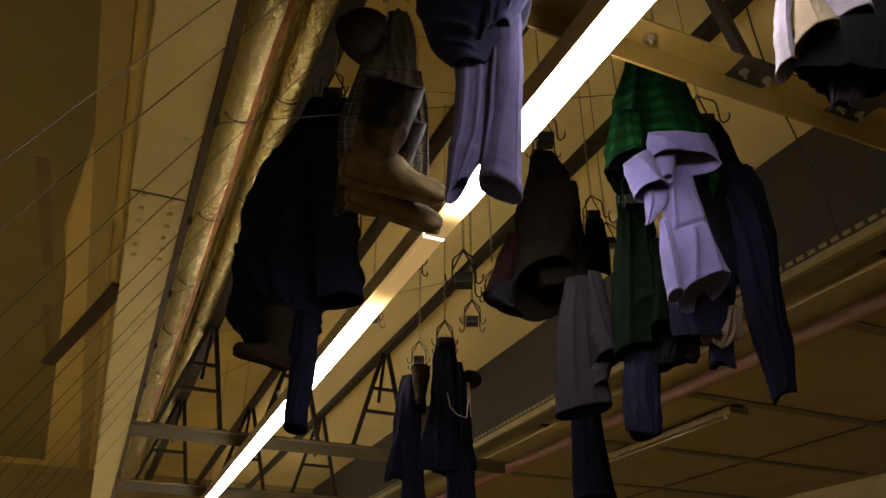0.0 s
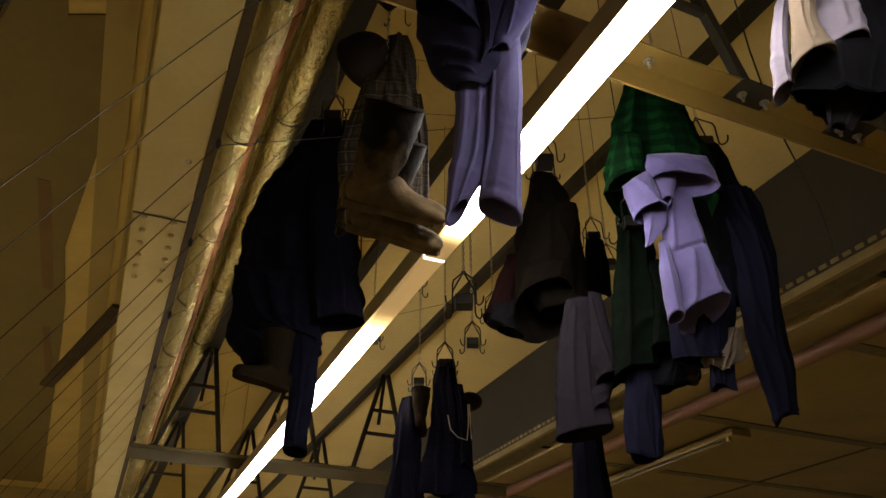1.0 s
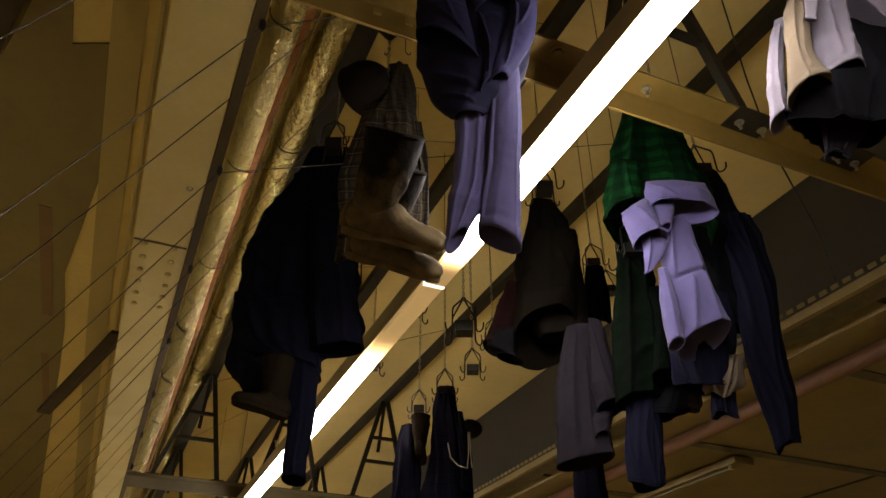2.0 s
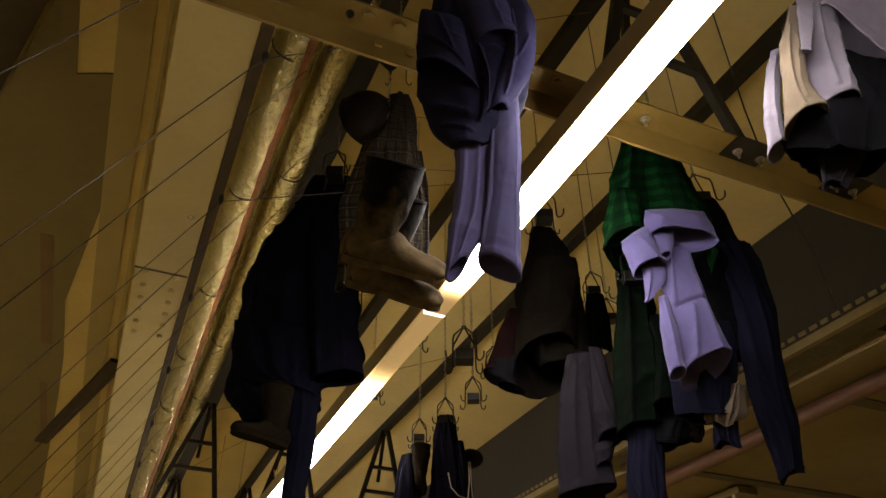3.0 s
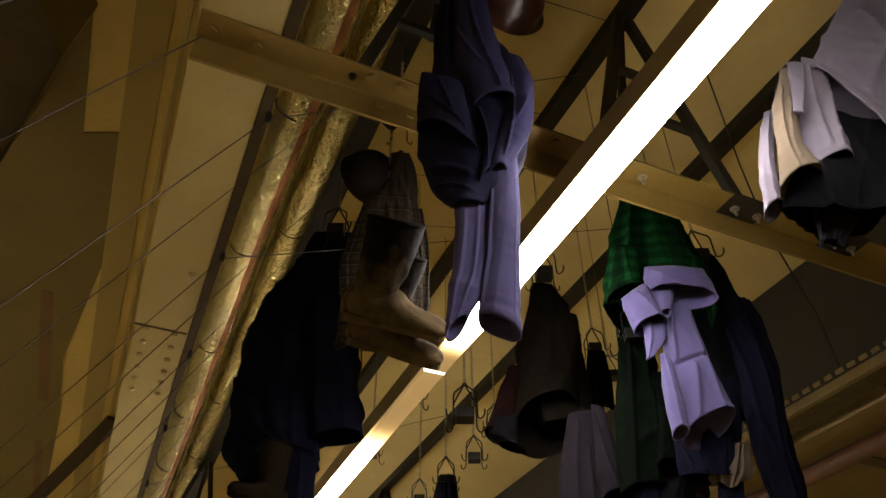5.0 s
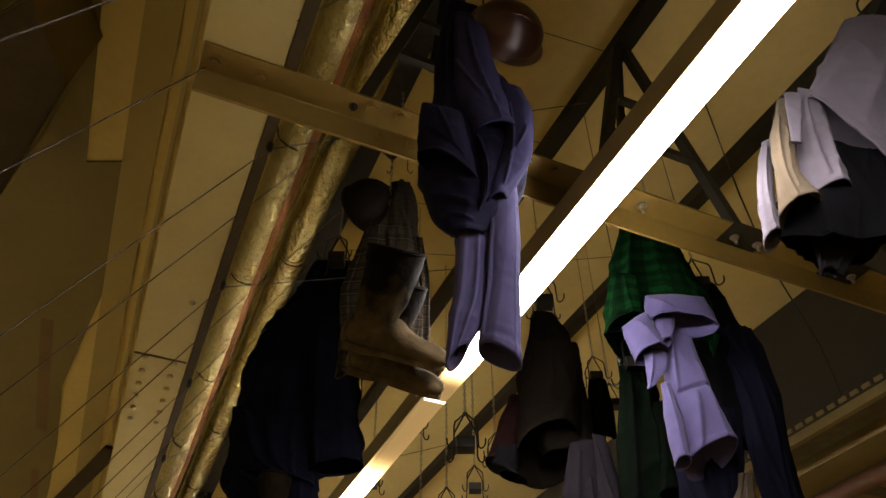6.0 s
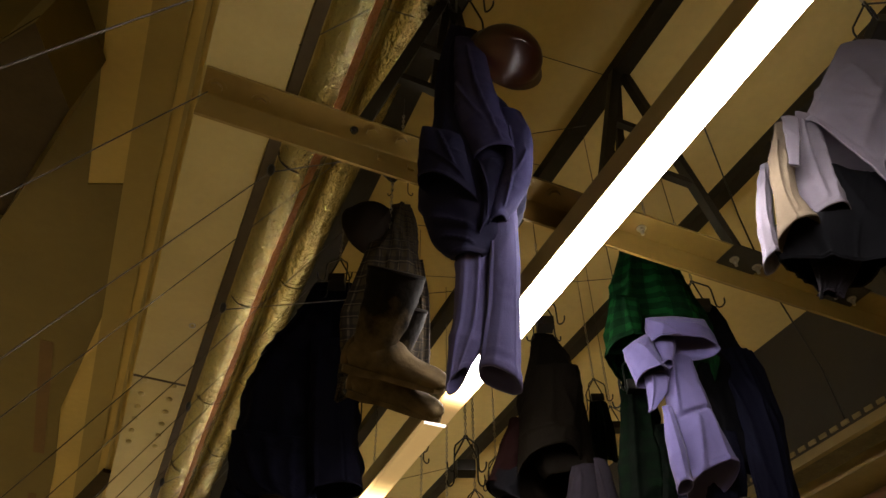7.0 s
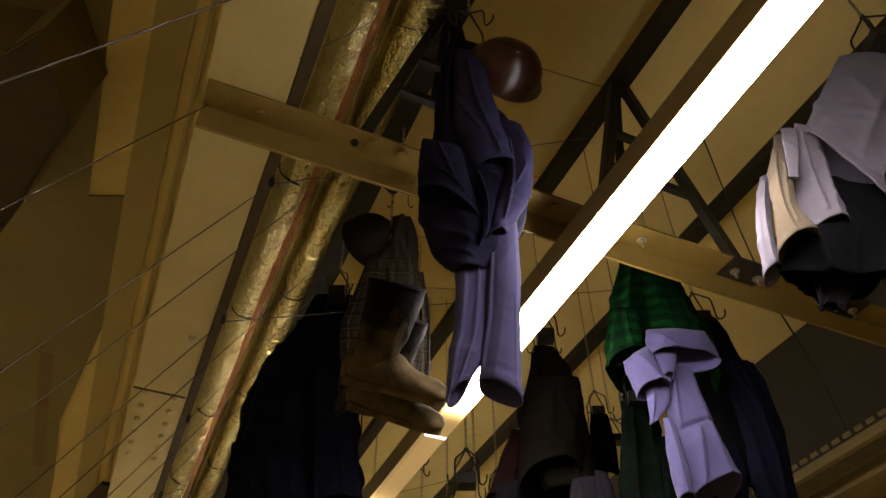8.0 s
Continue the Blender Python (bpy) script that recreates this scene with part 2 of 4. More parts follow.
def bar(bm, a, b, w, h, side=(0, 1, 0)):
    """A flat bar from a to b; w across side, h along it."""
    a, b = Vector(a), Vector(b)
    t = (b - a).normalized()
    s = Vector(side)
    s = (s - t * s.dot(t)).normalized()
    c = t.cross(s)
    q = [(-w / 2, -h / 2), (w / 2, -h / 2), (w / 2, h / 2), (-w / 2, h / 2)]
    lo = [bm.verts.new(a + c * i + s * j) for i, j in q]
    hi = [bm.verts.new(b + c * i + s * j) for i, j in q]
    bm.faces.new(lo[::-1])
    bm.faces.new(hi)
    for k in range(4):
        bm.faces.new((lo[k], lo[(k + 1) % 4], hi[(k + 1) % 4], hi[k]))
    return bm


def arc(cx, cz, r, a0, a1, n=8, y=0.0):
    return [(cx + r * math.cos(radians(a0 + (a1 - a0) * i / n)), y, cz + r * math.sin(radians(a0 + (a1 - a0) * i / n))) for i in range(n + 1)]


def spread(rows, n):
    """n rows smoothly between the given ones (Catmull-Rom)."""
    rows = [np.array(r, float) for r in rows]
    p = [2 * rows[0] - rows[1], *rows, 2 * rows[-1] - rows[-2]]
    out = []
    for i in range(n):
        s = i / (n - 1) * (len(rows) - 1)
        k = min(int(s), len(rows) - 2)
        f = s - k
        a, b, c, d = p[k:k + 4]
        out.append(0.5 * (2 * b + (c - a) * f + (2 * a - 5 * b + 4 * c - d) * f * f + (3 * b - a - 3 * c + d) * f ** 3))
    return out


def crest(a):
    """A wave with sharp crests and broad hollows."""
    return 1 - 2 * abs(math.sin(a / 2)) ** 0.8


def crease(v, sharp):
    """1 along thin winding ridges, falling off to 0."""
    return max(0.0, 1 - abs(noise.noise(v)) * sharp) ** 1.3


def cloth(rows, depth=0.6, seed=0, pleats=5, fold=0.12, crumple=0.014, seg=104, rings=84, hem=0.012, slant=0.0, shift=0.0, thick=0.005, arch=0.0):
    """A hanging sleeve, leg or body of cloth. rows: (height, aside, half width) from top to bottom. It is open below, where a stitched hem
    shows and one looks up into it. depth: depth by width; slant: how much lower the hem hangs on one side; shift: towards the back."""
    bm = bmesh.new()
    uv = bm.loops.layers.uv.new("cloth")
    rnd = random.Random(seed)
    ph = [rnd.uniform(0, 6.28) for _ in range(6)]
    off = Vector((rnd.uniform(-50, 50), rnd.uniform(-50, 50), rnd.uniform(-50, 50)))
    lines = spread(rows, rings)
    span = lines[0][0] - lines[-1][0]
    grid, length = [], 0.0
    for i, (z, u, r) in enumerate(lines):
        r = max(r, 0.008)
        f = i / (rings - 1)
        ring = []
        for k in range(seg):
            th = 2 * math.pi * k / seg
            g = 0.25 + 0.75 * f
            w = 1 + fold * g * (0.75 * crest(pleats * th + ph[0] + 1.6 * f) + 0.4 * crest((pleats + 2) * th + ph[1] - 2.3 * f) + 0.3 * math.sin(2 * th + ph[2] + 3 * f) - 0.15)
            x, y = r * w * math.cos(th), r * w * depth * math.sin(th)
            q = Vector((u + x, y + shift, z))
            nx, ny = math.cos(th), math.sin(th)
            bend = noise.noise(Vector((q.x * 3, q.y * 3, q.z * 2.5)) + 3 * off) * 0.22
            n1 = noise.noise(Vector((q.x * 5, q.y * 5, q.z * 2.6)) + off)
            long1 = crease(Vector((nx * 0.9 + bend + q.x * 1.5, ny * 0.9 + bend, q.z * 1.1)) - off, 3.0)
            long2 = crease(Vector((nx * 0.9 + q.z * 1.7, ny * 0.9 - bend, q.z * 1.6)) * 1.5 + 2 * off, 3.2)
            small = noise.noise(Vector((q.x * 16 - q.z * 7, q.y * 16, q.z * 13 + bend * 6)) - 2 * off)
            d = crumple * (1.0 * n1 + 0.75 * long1 + 0.5 * long2 + 0.12 * small - 0.45)
            if k in (seg * 3 // 4 + 5, seg // 4):
                d += 0.0035
            q.x += nx * d
            q.y += ny * d
            q.z += slant * f ** 3 * math.cos(th + ph[3] * 0.1) + 0.012 * f ** 4 * math.sin(2 * th + ph[4]) + arch * f ** 3 * max(0.0, -math.sin(th)) ** 2
            ring.append(q)
        grid.append(ring)
    top = Vector((lines[0][1], shift, lines[0][0] + 0.01))
    outer = [[bm.verts.new(q) for q in ring] for ring in grid]
    # the inside, a cloth's thickness in, as far as one can look up into it
    deep = max(2, int(rings * 0.55))
    inner = []
    for i in range(rings - 1, rings - 1 - deep, -1):
        c = Vector((lines[i][1], shift, 0))
        ring = []
        for q in grid[i]:
            v = Vector((q.x - c.x, q.y - c.y, 0))
            ring.append(bm.verts.new(q - v.normalized() * min(thick, v.length * 0.5)))
        inner.append(ring)

    def quads(ra, rb, va, vb):
        for k in range(seg):
            j = (k + 1) % seg
            fc = bm.faces.new((ra[k], ra[j], rb[j], rb[k]))
            for loop, (kk, vv) in zip(fc.loops, ((k, va), (k + 1, va), (k + 1, vb), (k, vb))):
                loop[uv].uv = (kk / seg * 3.2 * lines[len(lines) // 2][2] * 1.6, vv)

    vs = [span * i / (rings - 1) for i in range(rings)]
    for i in range(rings - 1):
        quads(outer[i], outer[i + 1], vs[i], vs[i + 1])
    quads(outer[-1], inner[0], vs[-1], vs[-1])
    for i in range(deep - 1):
        quads(inner[i], inner[i + 1], vs[rings - 1 - i], vs[rings - 2 - i])
    t = bm.verts.new(top)
    for k in range(seg):
        bm.faces.new((outer[0][(k + 1) % seg], outer[0][k], t))
    bm.faces.new(inner[-1])
    if hem:
        # the turned-up hem: a stitched ridge round the opening
        for back in (0, 3):
            i = rings - 1 - back
            for q, v in zip(grid[i], outer[i]):
                c = Vector((q.x - lines[i][1], q.y - shift, 0))
                v.co += c.normalized() * (0.003 if back == 0 else 0.004)
    return bm


def drape(rows, depth=0.7, seed=0, folds=(), crumple=0.006, sag=0.0, back=0.0, arch=0.0, waves=3, seg=96, rings=72, thick=0.004):
    """A folded sleeve, leg or flap whose rings may lie aslant. rows: the two sides (aside, height, aside, height) from top to hem.
    folds: creases on the front (aside, down, aside, down, width, height), aside from -1 to 1 and down from 0 to 1.
    sag: how much lower the hem hangs behind; arch: how much higher in the middle of the front."""
    bm = bmesh.new()
    uv = bm.loops.layers.uv.new("cloth")
    rnd = random.Random(seed)
    off = Vector((rnd.uniform(-50, 50), rnd.uniform(-50, 50), rnd.uniform(-50, 50)))
    ph = rnd.uniform(0, 6.28)
    lines = spread(rows, rings)
    halves = [math.hypot(l[2] - l[0], l[3] - l[1]) / 2 for l in lines]
    mids = [Vector(((l[0] + l[2]) / 2, 0, (l[1] + l[3]) / 2)) for l in lines]
    run = [0.0]
    for a, b in zip(mids, mids[1:]):
        run.append(run[-1] + (b - a).length)
    tall = run[-1] / (sum(halves) / rings)
    creases = [(Vector((a, b * tall)), Vector((c, d * tall)), w, h) for a, b, c, d, w, h in folds]
    grid = []
    for i, l in enumerate(lines):
        f = i / (rings - 1)
        half = max(halves[i], 0.006)
        ax = Vector((l[2] - l[0], 0, l[3] - l[1]))
        ax = ax.normalized() if ax.length > 1e-5 else Vector((1, 0, 0))
        open_ = min(1.0, f / 0.4)
        dep = half * depth * (0.3 + 0.7 * open_ * open_ * (3 - 2 * open_))
        tuck = 0.035 * (1 - f) ** 4
        ring = []
        for k in range(seg):
            th = 2 * math.pi * k / seg
            co, si = math.cos(th), math.sin(th)
            flat = math.copysign(abs(co) ** 0.85, co)
            q = mids[i] + ax * half * flat + Vector((0, dep * (1 + si) + back + tuck, 0))
            n = (ax * co + Vector((0, si, 0))).normalized()
            g = 0.3 + 0.7 * f
            d = 0.05 * half * g * crest(waves * th + ph + 1.5 * f)
            n1 = noise.noise(q * 6 + off)
            wr = crease(Vector((q.x * 5 + q.z * 3, q.y * 4, q.z * 4 - q.x * 2)) + off, 4.0)
            fine = crease(Vector((q.x * 13 - q.z * 6, q.y * 10, q.z * 9 + n1 * 1.5)) - off, 4.0)
            d += crumple * (0.9 * n1 + 0.7 * wr + 0.28 * fine - 0.4)
            if si < 0.2:
                p = Vector((flat, f * tall))
                w8 = min(1.0, (0.2 - si) * 2)
                for a, b, w, h in creases:
                    ab = b - a
                    tt = (p - a).dot(ab) / max(ab.length_squared, 1e-6)
                    tc = min(1.0, max(0.0, tt))
                    away = p - a - ab * tc
                    side = ab.x * away.y - ab.y * away.x
                    dist = away.length * (1.0 if side > 0 else 2.6) + 0.05 * n1
                    if dist < w * 2:
                        x = max(0.0, 1 - max(0.0, dist) / (w * 2))
                        d += h * w8 * x * x * (0.4 + 0.6 * math.sin(math.pi * (0.1 + 0.8 * tc)))
            if f > 0.955:
                d += 0.0022
            if k in (seg // 2 + 2, seg - 3):
                d += 0.002
            q = q + n * d
            q.z -= sag * f ** 2 * (1 + si) / 2
            if arch and si < 0:
                q.z += arch * f ** 3 * (1 - flat * flat)
            ring.append(q)
        grid.append(ring)
    outer = [[bm.verts.new(q) for q in ring] for ring in grid]
    deep = int(rings * 0.6)
    inner = []
    for i in range(rings - 1, rings - 1 - deep, -1):
        c = sum(grid[i], Vector()) / seg
        inner.append([bm.verts.new(q - (q - c).normalized() * min(thick, (q - c).length * 0.4)) for q in grid[i]])
    around = 3.6 * sum(halves) / rings

    def quads(ra, rb, va, vb):
        for k in range(seg):
            j = (k + 1) % seg
            fc = bm.faces.new((ra[k], ra[j], rb[j], rb[k]))
            for loop, (kk, vv) in zip(fc.loops, ((k, va), (k + 1, va), (k + 1, vb), (k, vb))):
                loop[uv].uv = (kk / seg * around, vv)

    for i in range(rings - 1):
        quads(outer[i], outer[i + 1], run[i], run[i + 1])
    quads(outer[-1], inner[0], run[-1], run[-1])
    for i in range(deep - 1):
        quads(inner[i], inner[i + 1], run[rings - 1 - i], run[rings - 2 - i])
    t = bm.verts.new(sum(grid[0], Vector()) / seg + Vector((0, 0, 0.008)))
    for k in range(seg):
        bm.faces.new((outer[0][(k + 1) % seg], outer[0][k], t))
    bm.faces.new(inner[-1])
    return bm


# ---- the setting ----
CEIL, SOFFIT, WALL_R = 5.1, 3.85, 4.28
X0, X1, Y0, Y1 = -9.0, 9.5, -5.0, 17.0
bm = one_box(X0 - 0.2, X1 + 0.2, Y0 - 0.2, Y1 + 0.2, -0.2, 0.0)
tagged(part("floor", bm, M_floor), "worn brown tiled changing room floor", "floor", kind="structure")
bm = one_box(X0, WALL_R + 0.15, Y0, Y1, CEIL, CEIL + 0.2)
tagged(part("ceiling", bm, M_ceiling), "cream painted flat ceiling over the hoists", "ceiling", kind="structure")
bm = one_box(WALL_R + 0.02, X1, Y0, Y1, SOFFIT, SOFFIT + 0.12)
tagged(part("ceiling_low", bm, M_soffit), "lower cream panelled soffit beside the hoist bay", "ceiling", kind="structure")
tagged(part("wall_bay", one_box(WALL_R, WALL_R + 0.15, Y0, Y1, SOFFIT + 0.125, CEIL - 0.003), M_wall_shaded), "dull upper wall between high and low ceiling", "wall", kind="structure")
tagged(part("wall_north", one_box(X0, X1, Y1, Y1 + 0.2, 0, CEIL + 0.2), M_wall), "dull cream end wall", "wall", kind="structure")
tagged(part("wall_south", one_box(X0, X1, Y0 - 0.2, Y0, 0, CEIL + 0.2), M_wall), "dull cream end wall", "wall", kind="structure")
tagged(part("wall_west", one_box(X0 - 0.2, X0, Y0, Y1, 0, CEIL + 0.2), M_wall), "dull cream side wall", "wall", kind="structure")
tagged(part("wall_east", one_box(X1, X1 + 0.2, Y0, Y1, 0, SOFFIT + 0.12), M_wall), "dull cream side wall", "wall", kind="structure")

# shade bands beside the girder, put in as toned flat strips
for n, (xa, xb) in enumerate(((-0.61, -0.42), (-0.355, -0.33))):
    tagged(part("trim_%d" % (n + 2), one_box(xa, xb, -4.9, 16.9, CEIL - 0.014, CEIL - 0.002), (M_shade_band, M_girder)[n]), "flat strip along the ceiling, toned as a shade band", "trim", kind="structure")

# the long plate girder
GZ = 3.66
girder = group_of("plate_girder", pose(0, 0, 0), "cream painted steel plate girder along the ceiling", "girder")
part("flange", one_box(-0.182, 0.076, -5.177, 3.418, GZ, GZ + 0.02, 0.002), M_girder, girder)
part("flange", one_box(-0.179, 0.076, 3.431, 16.9, GZ + 0.004, GZ + 0.024, 0.002), M_girder, girder)
part("web", one_box(-0.055, -0.040, -4.9, 16.9, GZ + 0.026, CEIL - 0.35), M_girder, girder)
part("top_flange", one_box(-0.16, 0.065, -4.9, 16.9, CEIL - 0.348, CEIL - 0.33), M_girder, girder)
hole = bmesh.new()
bmesh.ops.create_uvsphere(hole, u_segments=16, v_segments=8, radius=0.017, matrix=Matrix.Diagonal((1, 1, 0.75, 1)))
hole_me = finish("rivet", hole, M_girder, True)
for i in range(6):
    for x in (-0.123, 0.019):
        ob = new("rivet", hole_me)
        ob.parent, ob.location = girder, (x, 3.444 + 0.136 * i, GZ - 0.003)
part("joint", one_box(-0.18, 0.076, 3.408, 3.424, GZ - 0.003, GZ - 0.0005), M_strip, girder, "dark open joint")
part("eye_bolt", rod(bmesh.new(), [(0.02 + 0.012 * math.cos(q), 2.88, GZ - 0.012 + 0.012 * math.sin(q)) for q in (2 * math.pi * k / 16 for k in range(16))], 0.004, 6, True), M_zinc, girder, "bright zinc eye bolt", True)

# dark strip beside the girder that carries the wire guides
strip = group_of("guide_rail", pose(0, 0, 0), "brown painted flat rail carrying black wire guides", "rail")
part("rail_bar", one_box(0.082, 0.126, -4.5, 16.5, GZ + 0.001, GZ + 0.04, 0.003), M_strip, strip)
CLIPS = [0.898, 1.817, 2.684, 3.582, 4.533, 5.484, 6.445, 7.396]
for y in CLIPS:
    bm = bmesh.new()
    bmesh.ops.create_uvsphere(bm, u_segments=12, v_segments=8, radius=0.02, matrix=Matrix.LocRotScale((0.120, y, GZ - 0.018), None, (0.7, 0.8, 1.5)))
    part("wire_guide", bm, M_iron, strip, "black plastic wire guide", True)


# steel angles across the bay
def angle_beam(y, x0, x1, label, paint):
    t = group_of("angle_beam", pose(0, y, 0), label, "beam", "steel angles across the bay")
    bm = bmesh.new()
    prof = [(0.008, 0.0), (0.008, -0.118), (-0.003, -0.118), (-0.003, -0.013), (-0.006, -0.010), (-0.108, -0.010), (-0.108, 0.0)]
    a = [bm.verts.new((x0, py, GZ + pz)) for py, pz in prof]
    b = [bm.verts.new((x1, py, GZ + pz)) for py, pz in prof]
    n = len(prof)
    for k in range(n):
        bm.faces.new((a[k], a[(k + 1) % n], b[(k + 1) % n], b[k]))
    bm.faces.new(a[::-1])
    bm.faces.new(b)
    part("angle", bm, paint, t)
    return t


def bolt(parent, x, y, z, r=0.014, mat=None, stem=0.0):
    bm = bmesh.new()
    bmesh.ops.create_cone(bm, cap_ends=True, segments=20, radius1=r * 1.5, radius2=r * 1.5, depth=0.003, matrix=Matrix.Translation((x, y, z - 0.0015)))
    bmesh.ops.create_cone(bm, cap_ends=True, segments=6, radius1=r, radius2=r, depth=0.012, matrix=Matrix.Translation((x, y, z - 0.009)))
    if stem:
        bmesh.ops.create_cone(bm, cap_ends=True, segments=12, radius1=r * 0.5, radius2=r * 0.55, depth=stem, matrix=Matrix.Translation((x, y, z - 0.015 - stem / 2)))
    return part("bolt", bm, mat or M_beam, parent)


BEAMS = [(1.585, -0.173, 4.2), (7.724, 0.090, 4.2), (10.460, 0.090, 4.2), (-3.8, -0.155, 4.2), (14.5, 0.0, 4.2)]
# beams beyond y = 5 get a darker colour than the near ones
beams = [angle_beam(y, x0, x1, "painted steel angle beam, darker than the near ones" if y > 5 else "mustard painted steel angle beam bolted under the girder", M_beam_dark if y > 5 else M_beam) for y, x0, x1 in BEAMS]
for x, y in ((-0.130, -0.045), (0.017, -0.042), (0.399, -0.075), (0.506, -0.075), (1.0, -0.07), (1.12, -0.07)):
    bolt(beams[0], x, y, GZ - 0.010, 0.021)
bolt(beams[0], 0.339, -0.055, GZ - 0.010, 0.010, M_iron)
for x in (0.457, 0.569):
    part("nut", one_box(x - 0.013, x + 0.013, -0.014, -0.004, GZ - 0.065, GZ - 0.042, 0.003), M_beam, beams[0])
for x in (1.975, 2.091, 2.505, 2.610, 1.522):
    bolt(beams[0], x, -0.05, GZ - 0.016, 0.013, M_zinc, 0.02)
for x in (2.016, 2.554):
    part("foot_plate", one_box(x - 0.095, x + 0.095, -0.125, 0.0, GZ - 0.0155, GZ - 0.0105), M_dark, beams[0], "dark steel foot plate")

# A-shaped trestles on the beams, and the rails that they carry
RAIL_Z = 4.76
RAILS = (0.700, 1.636, 2.654)
RAIL_HALF = (0.072, 0.044, 0.044)


def trestle(y, rail, left, right):
    t = group_of("trestle", pose(0, y, GZ), "dark painted steel trestle standing on the angle beam", "trestle", "trestles on the beams")
    top = RAIL_Z - GZ
    for foot, tip in ((left, rail - 0.03), (right, rail + 0.03)):
        part("leg", bar(bmesh.new(), (foot, 0, 0.005), (tip, 0, top), 0.045, 0.04), M_dark, t)
        part("foot", one_box(foot - 0.06, foot + 0.06, -0.045, 0.045, 0.001, 0.011), M_dark, t)
    for h in (0.402, 0.671):
        f = h / top
        part("crossbar", bar(bmesh.new(), (left + (rail - 0.03 - left) * f, 0.002, h), (right + (rail + 0.03 - right) * f, 0.002, h), 0.035, 0.03), M_dark, t)
    part("brace", bar(bmesh.new(), (rail, 0.03, top - 0.02), (rail - 0.02, 0.12, 0.55), 0.035, 0.02), M_dark, t)
    return t


for y, feet in ((1.534, ((0.358, 0.896), (1.344, 2.016), (2.532, 3.114))), (7.673, ((0.311, 0.927), (1.322, 1.939), (2.328, 2.946))), (10.408, ((0.311, 0.927), (1.322, 1.939), (2.328, 2.946)))):
    for rail, (a, b) in zip(RAILS, feet):
        trestle(y, rail, a, b)
for x, w in zip(RAILS, RAIL_HALF):
    t = group_of("hoist_rail", pose(x, 0, RAIL_Z), "dark painted steel channel rail carrying the hoist pulleys", "rail", "hoist rails")
    part("rail_web", one_box(-w, w, -4.5, 16.0, 0.0, 0.012), M_dark, t)
    part("rail_flange", one_box(-w, -w + 0.008, -4.5, 16.0, 0.0125, 0.075), M_dark, t)
    part("rail_flange", one_box(w - 0.008, w, -4.5, 16.0, 0.0125, 0.075), M_dark, t)


# foil ducts
def foil_duct(x, z, r, seed, red_streak):
    t = group_of("foil_duct", pose(x, 0, z), "crinkled golden foil wrapped round air duct", "duct", "foil ducts")
    rnd = random.Random(seed)
    bm = bmesh.new()
    seg, n = 40, 330
    rings = []
    for i in range(n):
        y = -3.0 + 17.5 * i / (n - 1)
        sag = 0.012 * math.sin(y * 1.9 + seed)
        tight = 1 - 0.05 * max(0, 1 - abs((y + seed * 0.17) % 0.62 - 0.31) / 0.03)
        ring = []
        for k in range(seg):
            a = 2 * math.pi * k / seg
            q = Vector((math.cos(a) * 3, y * 7, math.sin(a) * 3 + seed))
            d = 0.007 * noise.noise(q) + 0.004 * (1 - abs(noise.noise(q * 2.3)) * 2)
            ring.append(bm.verts.new(((r * tight + d) * math.cos(a) + 0.006 * math.sin(y * 1.1), y, (r * tight + d) * math.sin(a) + sag)))
        rings.append(ring)
    for a, b in zip(rings, rings[1:]):
        for k in range(seg):
            bm.faces.new((a[k], a[(k + 1) % seg], b[(k + 1) % seg], b[k]))
    part("duct_skin", bm, M_foil, t, smooth=True)
    for i in range(9):
        y = 0.31 - seed * 0.17 + 0.62 * (i * 2 - 2)
        bm = bmesh.new()
        pts = [((r * 0.985) * math.cos(q), y + 0.01 * math.sin(q), (r * 0.985) * math.sin(q) + 0.012 * math.sin(y * 1.9 + seed)) for q in (2 * math.pi * k / 36 for k in range(36))]
        rod(bm, pts, 0.006, 6, True)
        part("clamp_band", bm, M_strip, t, smooth=True)
    # copper strip in place of a red reflection along the foil
    if red_streak:
        bm = bmesh.new()
        last = None
        for i in range(800):
            y = -2.5 + 14 * i / 799
            mid = radians(-58) + 0.03 * math.sin(y * 3.1)
            wide = 0.20 + 0.05 * noise.noise(Vector((y * 5, 1, 2))) + 0.03 * noise.noise(Vector((y * 24, 7, 2)))
            row = []
            for k in range(5):
                a = mid + wide * (k - 2) / 2 + 0.03 * noise.noise(Vector((y * 19, k * 3.0, 5)))
                d = r + 0.0045 + 0.006 * noise.noise(Vector((math.cos(a) * 3, y * 7, math.sin(a) * 3 + seed)))
                row.append(bm.verts.new((d * math.cos(a) + 0.006 * math.sin(y * 1.1), y, d * math.sin(a) + 0.012 * math.sin(y * 1.9 + seed))))
            if last:
                for k in range(4):
                    bm.faces.new((last[k], last[k + 1], row[k + 1], row[k]))
            last = row
        part("red_streak", bm, M_copper, t, "coppery red strip in place of a reflection", True)
    return t


foil_duct(0.312, 4.67, 0.116, 1, True)
foil_duct(0.552, 4.756, 0.092, 2, False)

# hoist wires in the planes across the bay
WD = Vector((0.484, 0.009, 0.875))


def hoist_wire(points, r=0.0023):
    ob = part("hoist_wire", rod(bmesh.new(), points, r, 6), M_wire)
    return tagged(ob, "thin dark steel hoist wire", "wire", "hoist wires")


for i, y in enumerate(CLIPS):
    p = Vector((0.120, y, GZ - 0.03))
    hoist_wire([p - WD * 3.2, p, Vector((RAILS[i % 3], y + 0.04, RAIL_Z - 0.02))])
